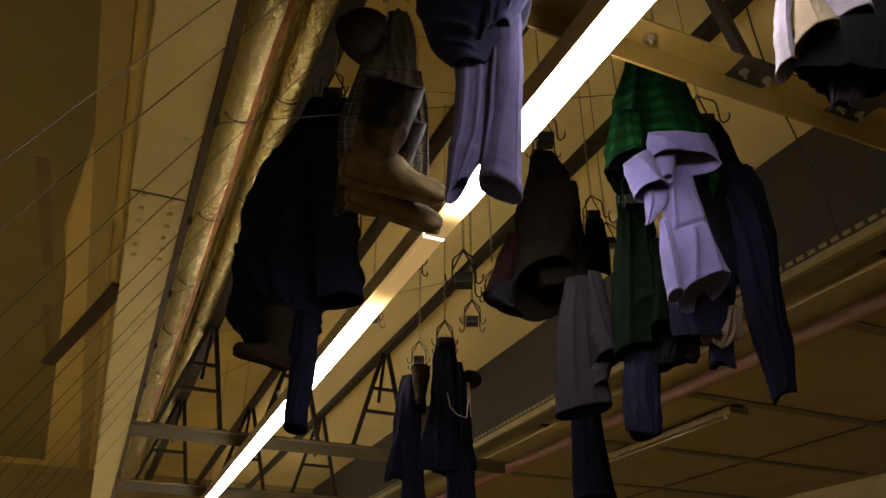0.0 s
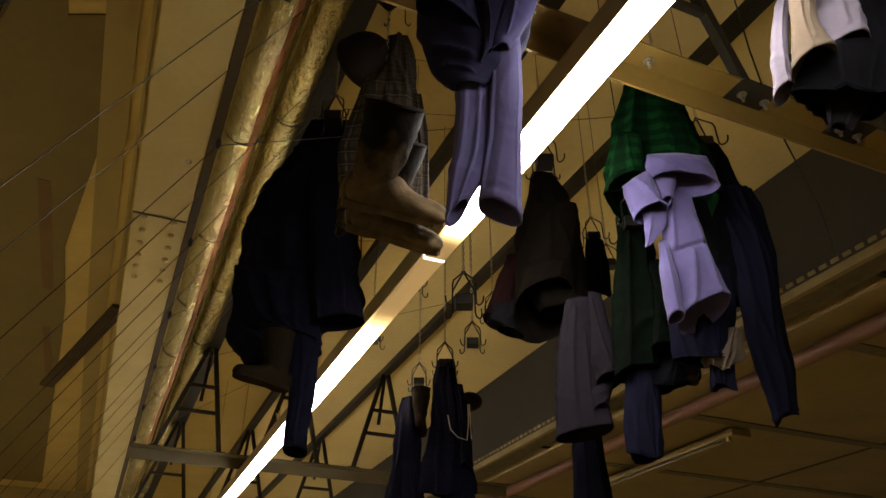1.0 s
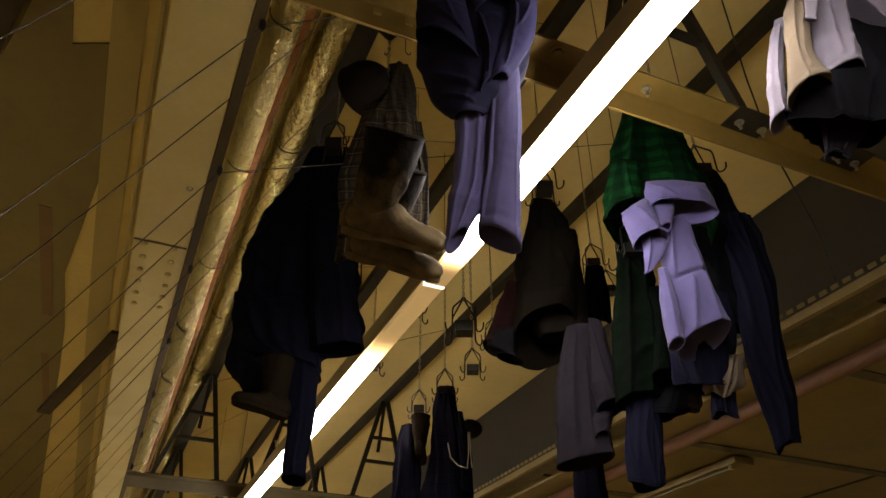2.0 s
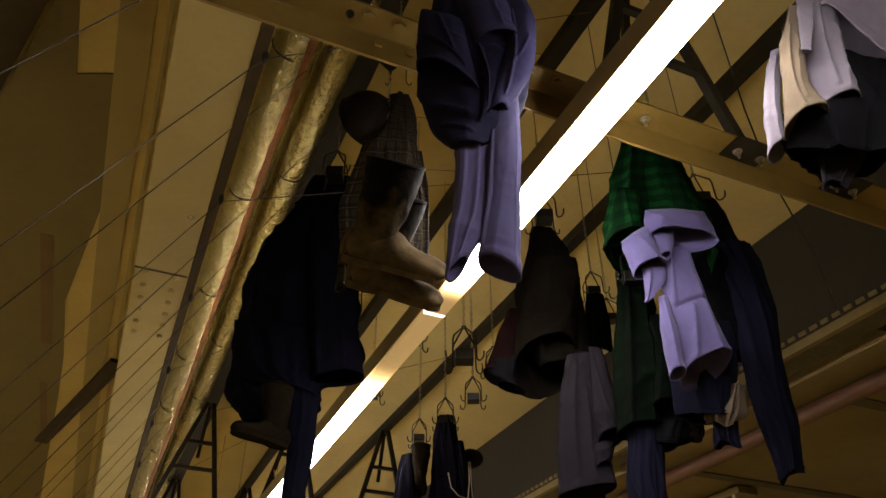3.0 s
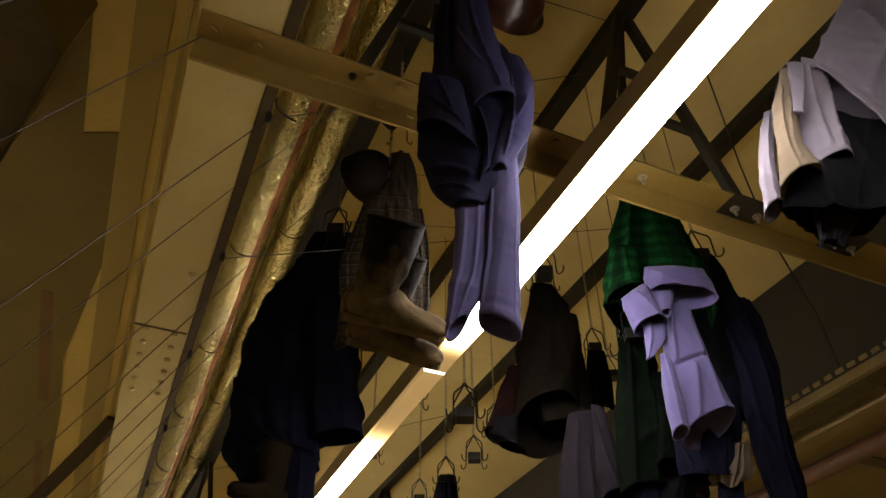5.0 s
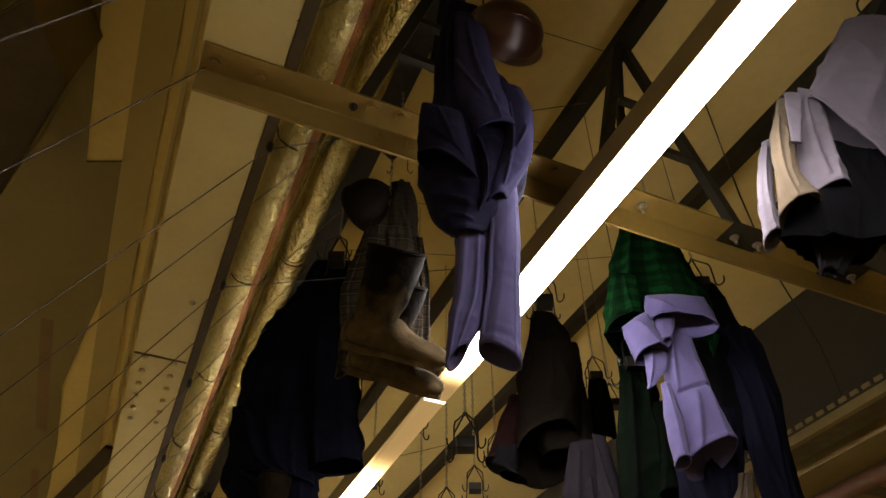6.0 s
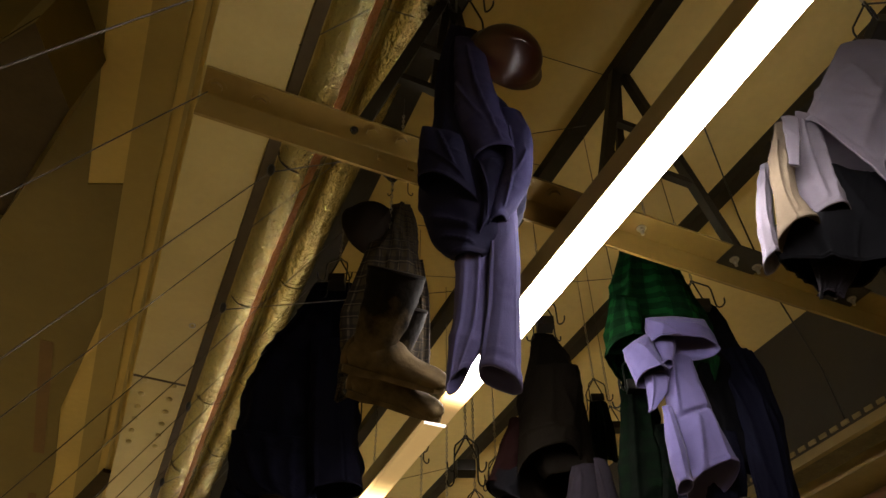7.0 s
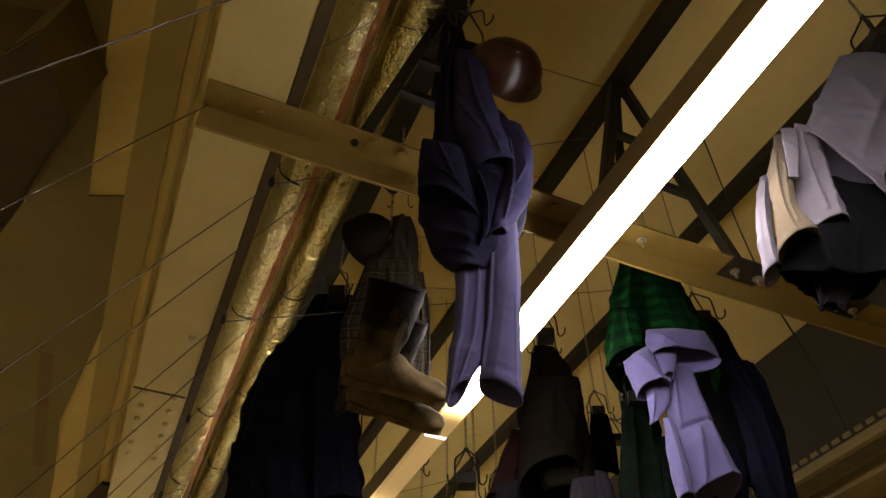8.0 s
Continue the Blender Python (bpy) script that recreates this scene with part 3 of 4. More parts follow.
for x, y in ((-0.172, 1.573), (0.060, 2.238), (0.174, 2.853), (0.261, 3.318), (0.169, 4.057), (0.137, 5.040), (0.116, 5.938)):
    p = Vector((x, y, 3.616))
    hoist_wire([p - WD * 3.2, p + WD * 1.14, Vector((RAILS[1], y + 0.05, RAIL_Z + 0.12))])

# olive sheet standing in for the shaded part of the ceiling, with a dark hopper
shade_sheet = group_of("ceiling_shade_sheet", pose(0, 0, 0), "thin olive sheet below the ceiling, standing in for its shade", "cladding")
PZ = CEIL - 0.012
edge = [(-0.816, -4.0), (-0.816, 3.717), (-0.530, 3.593), (-0.511, 4.41), (-0.655, 5.43), (-0.830, 6.68), (-0.821, 7.86), (-0.86, 9.0), (-0.975, 11.36), (-1.212, 16.4)]
bm = bmesh.new()
ring = edge + [(-3.6, 16.4), (-3.6, -4.0)]
lo = [bm.verts.new((x, y, PZ)) for x, y in ring]
hi = [bm.verts.new((x, y, CEIL - 0.002)) for x, y in ring]
bm.faces.new(lo)
bm.faces.new(hi[::-1])
for k in range(len(ring)):
    j = (k + 1) % len(ring)
    bm.faces.new((lo[k], lo[j], hi[j], hi[k]))
part("sheet", bm, M_olive, shade_sheet)
# red brown patches drawn for the coloured shadows on the ceiling
for x0, y0, x1, y1 in ((-1.03, 5.6, -0.93, 7.6), (-1.05, 8.6, -0.97, 10.4)):
    part("patch", one_box(x0, x1, y0, y1, PZ - 0.006, PZ - 0.002), M_red_shadow, shade_sheet, "red brown patch for a coloured shadow")
hopper = group_of("air_hopper", pose(0, 0, 0), "dark sheet metal air hopper under the ceiling", "air hopper")
bm = bmesh.new()
low = [(-0.994, 2.26), (-0.823, 2.706), (-1.145, 3.70), (-2.1, 3.9), (-2.1, 2.7), (-1.145, 2.45)]
lo = [bm.verts.new((x, y, 4.6)) for x, y in low]
hi = [bm.verts.new((x * 1.0 + (0.03 if x > -2 else -0.1), y + 0.02, PZ - 0.003)) for x, y in low]
for k in range(len(low)):
    j = (k + 1) % len(low)
    bm.faces.new((lo[k], lo[j], hi[j], hi[k]))
part("side", bm, M_olive, hopper)
# a flat dark face stands for the shade inside the mouth
bm = bmesh.new()
bm.faces.new([bm.verts.new((x, y, 4.66)) for x, y in low])
part("dark_mouth", bm, M_strip, hopper, "dark brown face in place of the shaded inside")
# dark brown bar laid aslant under the ceiling
tagged(part("ceiling_bar", bar(bmesh.new(), (-0.29, 7.72, CEIL - 0.03), (-1.04, 10.54, CEIL - 0.03), 0.16, 0.04, (0, 0, 1)), M_strip), "dark brown bar aslant under the ceiling", "cable duct")

# the lower soffit's trim, seams, tray and dead lamp
tray = group_of("cable_tray", pose(0, 0, 0), "perforated dusty steel cable tray along the bay edge", "cable tray")
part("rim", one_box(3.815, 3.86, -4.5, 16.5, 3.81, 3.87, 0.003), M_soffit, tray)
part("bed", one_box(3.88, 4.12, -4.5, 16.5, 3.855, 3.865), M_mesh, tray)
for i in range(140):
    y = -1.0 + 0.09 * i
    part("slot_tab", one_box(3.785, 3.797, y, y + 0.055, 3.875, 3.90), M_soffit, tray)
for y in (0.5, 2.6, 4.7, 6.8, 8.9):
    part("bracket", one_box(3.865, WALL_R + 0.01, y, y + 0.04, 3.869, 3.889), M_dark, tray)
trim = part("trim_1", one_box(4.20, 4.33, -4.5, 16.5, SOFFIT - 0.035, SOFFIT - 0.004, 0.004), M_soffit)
tagged(trim, "cream painted edge strip of the low ceiling", "trim", kind="structure")
stripe = part("red_pipe", rod(bmesh.new(), [(4.60, y, SOFFIT - 0.075) for y in (-4.5, 3, 9, 16.5)], 0.062, 16), M_rust, smooth=True)
tagged(stripe, "red brown painted pipe under the low ceiling", "pipe")
for i, y in enumerate((1.6, 3.4, 5.2, 6.95, 8.8)):
    tagged(part("seam_strip", one_box(4.8, 9.3, y, y + 0.12, SOFFIT - 0.012, SOFFIT - 0.004), M_mesh), "dark perforated joint strip of ceiling panels", "strip", "ceiling joint strips")
for x in (7.3,):
    tagged(part("seam_strip", one_box(x, x + 0.05, -4, 16, SOFFIT - 0.010, SOFFIT - 0.004), M_strip), "dark long joint strip of ceiling panels", "strip", "ceiling joint strips")


def batten_lamp(x, y0, y1, z):
    t = group_of("batten_lamp", pose(x, 0, z), "unlit cream batten lamp with bare glass tube", "lamp")
    part("housing", one_box(-0.12, 0.12, y0, y1, -0.09, -0.02, 0.01), M_soffit, t)
    part("tube", rod(bmesh.new(), [(-0.10, y, -0.115) for y in (y0 + 0.1, (y0 + y1) / 2, y1 - 0.1)], 0.013, 12), M_pale_glass, t, "glossy white glass tube", True)
    for y in (y0 + 0.06, y1 - 0.10):
        part("holder", one_box(-0.12, -0.08, y, y + 0.04, -0.135, -0.091, 0.004), M_girder, t)
    for y in (y0 + 0.3, y1 - 0.3):
        part("bracket", one_box(-0.03, 0.03, y, y + 0.04, -0.0195, -0.005), M_dark, t)
    return t


M_pale_glass = material("white_tube_glass", (0.22, 0.20, 0.14), 0.05, vary=0.05, bump=0.0)
batten_lamp(5.55, 5.35, 7.75, SOFFIT)


# ---- the line light ----
light = group_of("line_light", pose(1.150, 0, 3.344), "long suspended trunking lamp with bright and unlit lengths", "lamp", "line lights")
W = 0.0535
part("housing", one_box(-W, W, -4.5, 16.0, 0.002, 0.104, 0.004), M_house, light)
part("diffuser", one_box(-W + 0.003, W - 0.003, -4.5, 2.701, -0.028, 0.0015, 0.006), glow_material("lit_diffuser_near", -0.25, 2.20, 0.44, LAMP, dim=0.30), light, "glowing white diffuser, dark at its ends")
part("joint", one_box(-W + 0.003, W - 0.003, 2.704, 2.722, -0.029, 0.0015, 0.002), glow_material("joint_gap", -20, 40, 1, 2.2), light, "bright slit between two diffusers")
part("diffuser", one_box(-W + 0.003, W - 0.003, 2.725, 16.0, -0.028, 0.0015, 0.006), glow_material("lit_diffuser_far", 4.20, 15.9, 1.05, LAMP, dim=0.30), light, "glowing white diffuser, dark at its start")
for y in (0.22, 2.07, 3.92, 5.78, 7.63, 9.48):
    part("suspension", rod(bmesh.new(), [(-0.03, y, 0.10), (-0.03, y, CEIL - 3.344)], 0.0022, 6), M_wire, light)
    part("clip", bar(bmesh.new(), (-0.052, y - 0.12, 0.07), (-0.078, y - 0.12, 0.14), 0.012, 0.004), M_zinc, light)


def hall_fill_lamp(x, z, y0, y1):
    """Added unseen trunking lamp of the same kind over neighbouring hall rows, shining down."""
    t = group_of("hall_fill_lamp", pose(x, 0, z), "added lit trunking lamp, unseen, over the next rows of the hall", "lamp", "hall lamps")
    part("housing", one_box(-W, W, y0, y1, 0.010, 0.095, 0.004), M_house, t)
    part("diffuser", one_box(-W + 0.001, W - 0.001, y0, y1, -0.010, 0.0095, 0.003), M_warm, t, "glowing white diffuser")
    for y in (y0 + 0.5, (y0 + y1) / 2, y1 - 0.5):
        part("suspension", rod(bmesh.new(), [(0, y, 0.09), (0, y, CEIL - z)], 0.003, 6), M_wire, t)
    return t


# fill for the ceiling: lamp rows added out of view
M_warm = glow_material("hall_fill_diffuser", -20, 40, 1, HALL, (1.0, 0.88, 0.66))
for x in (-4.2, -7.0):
    hall_fill_lamp(x, 3.344, -3.0, 14.8)

# ---- hanging things ----
AZ = -23.8
FH = Vector((math.sin(radians(23.8)), math.cos(radians(23.8)), 0))
RT = Vector((math.cos(radians(23.8)), -math.sin(radians(23.8)), 0))


def spot(d, u=0.0, z=0.0, turn=0.0):
    """A place d metres into the room and u aside, turned as the rows of hoists stand."""
    p = FH * d + RT * u
    return pose(p.x, p.y, z, 0, 0, AZ + turn)


def garment(name, d, label, category, pieces, group=""):
    """pieces: (part name, rows, material, options)."""
    t = group_of(name, spot(d), label, category, group or "clothes on the hoists")
    for i, (pn, rows, mat, opt) in enumerate(pieces):
        part(pn, (drape if len(rows[0]) == 4 else cloth)(rows, seed=hash_of(name, d, i), **opt), mat, t, smooth=True)
    return t


def hash_of(name, d, i):
    return int(sum(ord(c) for c in name) * 7 + d * 1000 + i * 131)


def chain(bm, x, y, z0, z1, pitch=0.020, r=0.0022):
    n = max(1, int((z1 - z0) / pitch))
    for i in range(n):
        z = z0 + (i + 0.5) * (z1 - z0) / n
        h = pitch * 0.62
        w = 0.0055
        flat = i % 2
        pts = []
        for k in range(10):
            a = 2 * math.pi * k / 10
            sx, sz = w * math.cos(a), h * math.sin(a)
            pts.append((x + (sx if flat else 0), y + (0 if flat else sx), z + sz))
        rod(bm, pts, r, 5, True)
    return bm


def hook_hanger(d, u, z, top=CEIL, scale=1.0, turn=0.0, block=True, links=0.4):
    """A hoist hanger: chain, a pyramid of bent rods, a block with hooks all round."""
    t = group_of("hoist_hanger", spot(d, u, z, turn), "black iron hoist hanger with hooks on a chain", "hanger", "hoist hangers")
    s = scale
    part("chain", chain(bmesh.new(), 0, 0, 0.0, links), M_chain, t, "galvanised chain", True)
    part("hoist_cable", rod(bmesh.new(), [(0, 0, links), (0, 0, top - z)], 0.002, 6), M_wire, t)
    part("ring", rod(bmesh.new(), arc(0, 0.0, 0.010 * s, 0, 330, 10), 0.003 * s, 6), M_iron, t)
    if block:
        part("block", one_box(-0.045 * s, 0.045 * s, -0.045 * s, 0.045 * s, -0.20 * s, -0.145 * s, 0.004), M_iron, t)
    for k in range(4):
        a = radians(45 + 90 * k)
        cx, sy = math.cos(a), math.sin(a)
        prof = [(0.004, 0.0), (0.075, -0.075), (0.082, -0.10), (0.084, -0.20)]
        prof += [(0.084 + 0.024 - 0.024 * math.cos(q), -0.20 - 0.026 * math.sin(q)) for q in (math.pi * j / 6 for j in range(1, 7))]
        prof += [(0.133, -0.185)]
        part("hook", rod(bmesh.new(), [(cx * r * s, sy * r * s, h * s) for r, h in prof], 0.0042 * s, 7), M_iron, t, smooth=True)
    return t


def helmet(d, u, z, r, mat, label, tilt=(0, 0, 0)):
    t = group_of("safety_helmet", spot(d, u, z) @ pose(0, 0, 0, *tilt), label, "helmet", "helmets on the hoists")
    bm = bmesh.new()
    seg, n = 36, 14
    rings = []
    for i in range(n):
        a = math.pi / 2 * i / (n - 1)
        ring = []
        for k in range(seg):
            q = 2 * math.pi * k / seg
            ridge = 1 + 0.035 * max(0, 1 - abs(math.sin(q)) / 0.22) * math.cos(a)
            rr = r * math.sin(a) if i else 0.0001
            ring.append(bm.verts.new((rr * math.cos(q) * 1.16, rr * math.sin(q) * 0.94, r * 1.02 * math.cos(a) * ridge)))
        rings.append(ring)
    brim = []
    for k in range(seg):
        q = 2 * math.pi * k / seg
        e = 1.07 + 0.16 * max(0, math.cos(q)) ** 2
        brim.append(bm.verts.new((r * e * math.cos(q) * 1.16, r * 1.05 * math.sin(q) * 0.96, -0.012 - 0.02 * max(0, math.cos(q)))))
    rings.append(brim)
    inner = [[bm.verts.new(Vector(v.co) * 0.95 - Vector((0, 0, 0.004))) for v in ring] for ring in rings[::-1]]
    allr = rings + inner
    for a, b in zip(allr, allr[1:]):
        for k in range(seg):
            bm.faces.new((a[k], a[(k + 1) % seg], b[(k + 1) % seg], b[k]))
    part("shell", bm, mat, t, smooth=True)
    bm = bmesh.new()
    rod(bm, [(r * 0.93 * math.cos(q) * 1.1, r * 0.9 * math.sin(q) * 0.92, -0.02) for q in (2 * math.pi * k / 28 for k in range(28))], 0.008, 6, True)
    part("headband", bm, M_black, t, smooth=True)
    return t


def sweep(rows, seg=36, n=44, squash=1.0):
    """A closed skin round a bent line: rows (x, z, y, half width, half height)."""
    bm = bmesh.new()
    L = spread(rows, n)
    rings = []
    for i, (x, z, y, a, b) in enumerate(L):
        p0, p1 = L[max(0, i - 1)], L[min(n - 1, i + 1)]
        tx, tz = p1[0] - p0[0], p1[1] - p0[1]
        l = math.hypot(tx, tz) or 1
        nx, nz = -tz / l, tx / l
        ring = []
        for k in range(seg):
            q = 2 * math.pi * k / seg
            dn = 0.006 * noise.noise(Vector((x * 9 + math.cos(q), z * 11, math.sin(q) * 1.6))) + 0.004 * crease(Vector((x * 5 + math.cos(q) * 0.6, z * 16, math.sin(q) * 0.7)), 2.5)
            ring.append(bm.verts.new((x + nx * (b + dn) * math.cos(q), y + (a + dn) * math.sin(q), z + nz * (b + dn) * math.cos(q))))
        rings.append(ring)
    for a, b in zip(rings, rings[1:]):
        for k in range(seg):
            bm.faces.new((a[k], a[(k + 1) % seg], b[(k + 1) % seg], b[k]))
    bm.faces.new(rings[0][::-1])
    bm.faces.new(rings[-1])
    return bm


def rubber_boot(d, u, z, mat, label, size=1.0, tilt=0.0, turn=0.0, flip=1, roll=0.0):
    """A wellington boot, heel at the origin, toe along +x; tilt lowers the toe."""
    t = group_of("rubber_boot", spot(d, u, z, turn) @ pose(0, 0, 0, 0, tilt, 0) @ pose(0, 0, 0, roll, 0, 0) @ Matrix.Diagonal((flip * size, size, size, 1)), label, "boot", "boots on the hoists")
    part("shaft", sweep([(0.076, 0.35, 0, 0.080, 0.095), (0.076, 0.30, 0, 0.077, 0.090), (0.070, 0.21, 0, 0.068, 0.080), (0.062, 0.15, 0, 0.056, 0.072), (0.056, 0.10, 0, 0.050, 0.070), (0.062, 0.06, 0, 0.040, 0.055)]), mat, t, smooth=True)
    part("foot", sweep([(-0.024, 0.048, 0, 0.010, 0.014), (-0.014, 0.052, 0, 0.032, 0.038), (0.04, 0.066, 0, 0.046, 0.062), (0.10, 0.070, 0, 0.048, 0.066), (0.16, 0.054, 0, 0.050, 0.050), (0.22, 0.043, 0, 0.054, 0.042), (0.27, 0.040, 0, 0.050, 0.038), (0.300, 0.038, 0, 0.038, 0.029), (0.315, 0.036, 0, 0.014, 0.012)], n=48), mat, t, smooth=True)
    part("heel_counter", sweep([(-0.028, 0.020, 0, 0.020, 0.012), (-0.030, 0.045, 0, 0.026, 0.014), (-0.022, 0.085, 0, 0.024, 0.013), (-0.012, 0.110, 0, 0.014, 0.008)], seg=20, n=16), mat, t, smooth=True)
    bm = bmesh.new()
    prof = [(-0.032, 0.016), (-0.02, 0.036), (0.05, 0.044), (0.10, 0.040), (0.17, 0.050), (0.23, 0.054), (0.285, 0.042), (0.312, 0.014)]
    lo, hi = [], []
    for sgn in (1, -1):
        for x, w in (prof if sgn == 1 else prof[::-1]):
            step = 0.0 if x < 0.085 else 0.012
            lo.append(bm.verts.new((x, sgn * w * 0.9, step * 0.6 - 0.004)))
            hi.append(bm.verts.new((x, sgn * w * 0.92, 0.022)))
    bm.faces.new(lo[::-1])
    bm.faces.new(hi)
    for k in range(len(lo)):
        j = (k + 1) % len(lo)
        bm.faces.new((lo[k], lo[j], hi[j], hi[k]))
    part("sole", bm, mat, t)
    part("top_band", rod(bmesh.new(), [(0.076 + 0.095 * math.cos(q), 0.080 * math.sin(q), 0.345) for q in (2 * math.pi * k / 24 for k in range(24))], 0.005, 6, True), mat, t, smooth=True)
    return t


# blue working clothes under a red helmet
# the jacket's light and shade are put into its part colours
garment("work_jacket", 1.42, "blue cotton work jacket bunched on a hanger, shade in its colours", "jacket", [
    ("body", [(0.028, 4.271, 0.139, 4.226), (-0.027, 3.914, 0.175, 3.858), (-0.041, 3.657, 0.250, 3.703), (-0.062, 3.475, 0.285, 3.546), (-0.080, 3.332, 0.275, 3.361), (-0.053, 3.133, 0.237, 3.203), (-0.011, 3.047, 0.166, 3.057), (0.036, 2.993, 0.109, 2.999)], M_blue_shaded, dict(depth=0.45, crumple=0.009, back=0.035, folds=[(-0.5, 0.02, -0.75, 0.55, 0.11, 0.020), (0.5, 0.3, 0.85, 0.7, 0.10, 0.020), (-0.9, 0.68, 0.0, 0.80, 0.09, 0.024), (-0.8, 0.80, 0.1, 0.90, 0.08, 0.020)])),
    ("sleeve", [(0.046, 4.126, 0.139, 4.105), (0.035, 3.824, 0.177, 3.822), (0.044, 3.625, 0.208, 3.608), (0.094, 3.423, 0.236, 3.444)], M_blue_half_lit, dict(depth=0.75, crumple=0.007, sag=0.05, back=0.0, folds=[(-0.1, 0.1, 0.35, 0.95, 0.14, 0.018), (-0.9, 0.35, 0.0, 0.8, 0.10, 0.012)])),
    ("pocket_flap", [(-0.064, 3.564, 0.055, 3.518), (-0.076, 3.432, 0.082, 3.363), (-0.082, 3.326, 0.105, 3.204)], M_blue_shaded, dict(depth=0.4, crumple=0.006, sag=0.03, back=-0.005, folds=[(-0.9, 0.5, 0.6, 0.85, 0.10, 0.014), (-0.2, 0.1, 0.3, 0.7, 0.10, 0.012)])),
    ("sleeve", [(0.202, 3.704, 0.267, 3.671), (0.198, 3.532, 0.289, 3.531), (0.179, 3.362, 0.279, 3.367), (0.147, 3.233, 0.234, 3.232), (0.124, 3.109, 0.183, 3.136)], M_blue_half_lit, dict(depth=0.8, crumple=0.007, sag=0.02, back=0.02, folds=[(-0.6, 0.2, 0.3, 0.9, 0.12, 0.016), (0.5, 0.4, -0.2, 0.7, 0.10, 0.012)])),
    ("lining", [(0.102, 3.445, 0.213, 3.430), (0.104, 3.336, 0.182, 3.349), (0.111, 3.208, 0.160, 3.245), (0.103, 3.068, 0.134, 3.114)], M_blue_shaded, dict(depth=0.5, crumple=0.006, back=0.015, folds=[(-0.9, 0.1, 0.2, 0.9, 0.14, 0.014)])),
])
garment("work_trousers", 1.42, "blue cotton work trousers hanging with open hems", "trousers", [
    ("leg", [(0.035, 3.363, 0.131, 3.362), (0.025, 3.149, 0.136, 3.160), (0.032, 2.961, 0.138, 2.961), (0.022, 2.786, 0.122, 2.777), (0.013, 2.689, 0.090, 2.694), (0.007, 2.589, 0.059, 2.644)], M_blue, dict(depth=0.42, crumple=0.006, sag=0.035, back=0.05, folds=[(0.25, 0.3, 0.15, 1.0, 0.14, 0.009), (-0.4, 0.2, -0.6, 1.0, 0.25, 0.006)])),
    ("leg", [(0.149, 3.389, 0.229, 3.403), (0.134, 3.196, 0.219, 3.232), (0.130, 3.024, 0.217, 3.046), (0.114, 2.861, 0.206, 2.860), (0.097, 2.732, 0.198, 2.732), (0.083, 2.647, 0.190, 2.595)], M_blue, dict(depth=0.5, crumple=0.006, sag=0.03, back=0.04, folds=[(-0.75, 0.1, -0.85, 0.95, 0.16, 0.010), (0.75, 0.3, 0.8, 1.0, 0.07, 0.003), (-0.2, 0.52, 0.9, 0.56, 0.04, 0.003)])),
])
hook_hanger(1.44, 0.105, 4.36, scale=0.9, block=False, links=0.3)
helmet(1.51, 0.240, 4.06, 0.122, M_helmet_red, "dark red glossy safety helmet hung by its strap", (115, 0, 25))

# boots over a plaid shirt
garment("plaid_shirt", 2.22, "worn brown checked flannel shirt behind the boots", "shirt", [
    ("body", [(3.987, -0.191, 0.037), (3.832, -0.198, 0.08), (3.702, -0.205, 0.112), (3.404, -0.221, 0.156), (3.189, -0.219, 0.165), (3.077, -0.229, 0.162)], M_plaid, dict(depth=0.45, pleats=4, fold=0.3, crumple=0.02)),
    ("sleeve", [(3.653, -0.109, 0.031), (3.432, -0.085, 0.028), (3.192, -0.08, 0.035), (3.004, -0.087, 0.035)], M_plaid, dict(depth=0.7, pleats=2, fold=0.2, crumple=0.014)),
    ("sleeve", [(3.627, -0.292, 0.031), (3.394, -0.331, 0.033), (3.157, -0.343, 0.034), (3.017, -0.356, 0.029)], M_plaid, dict(depth=0.7, pleats=2, fold=0.2, crumple=0.014)),
])
rubber_boot(2.02, -0.305, 2.985, M_rubber, "dusty brown rubber boot hanging toe down", 1.02, 17, 0, 1, 42)
rubber_boot(2.13, -0.30, 2.955, M_rubber, "dusty brown rubber boot behind its pair", 0.98, 22, -4, 1, 38)
helmet(2.24, -0.335, 3.86, 0.125, M_helmet_dark, "dark worn helmet hung on its side", (75, -65, 60))
hook_hanger(2.2, -0.20, 4.22, scale=0.6, block=False)
bm = bmesh.new()
tri = [[bm.verts.new((x, y, z)) for x, z in ((-0.055, 0.05), (0.055, 0.05), (0.004, -0.012), (-0.004, -0.012))] for y in (-0.005, 0.005)]
bm.faces.new(tri[0])
bm.faces.new(tri[1][::-1])
for k in range(4):
    bm.faces.new((tri[0][k], tri[0][(k + 1) % 4], tri[1][(k + 1) % 4], tri[1][k]))
part_plate = part("hook_plate", bm, M_iron)
part_plate.matrix_world = spot(2.18, -0.23, 4.11)
lift = part("chain", chain(bmesh.new(), 0, 0, -0.30, -0.012), M_chain, part_plate, "galvanised chain", True)
tagged(part_plate, "black iron hook plate above the boots", "hook")

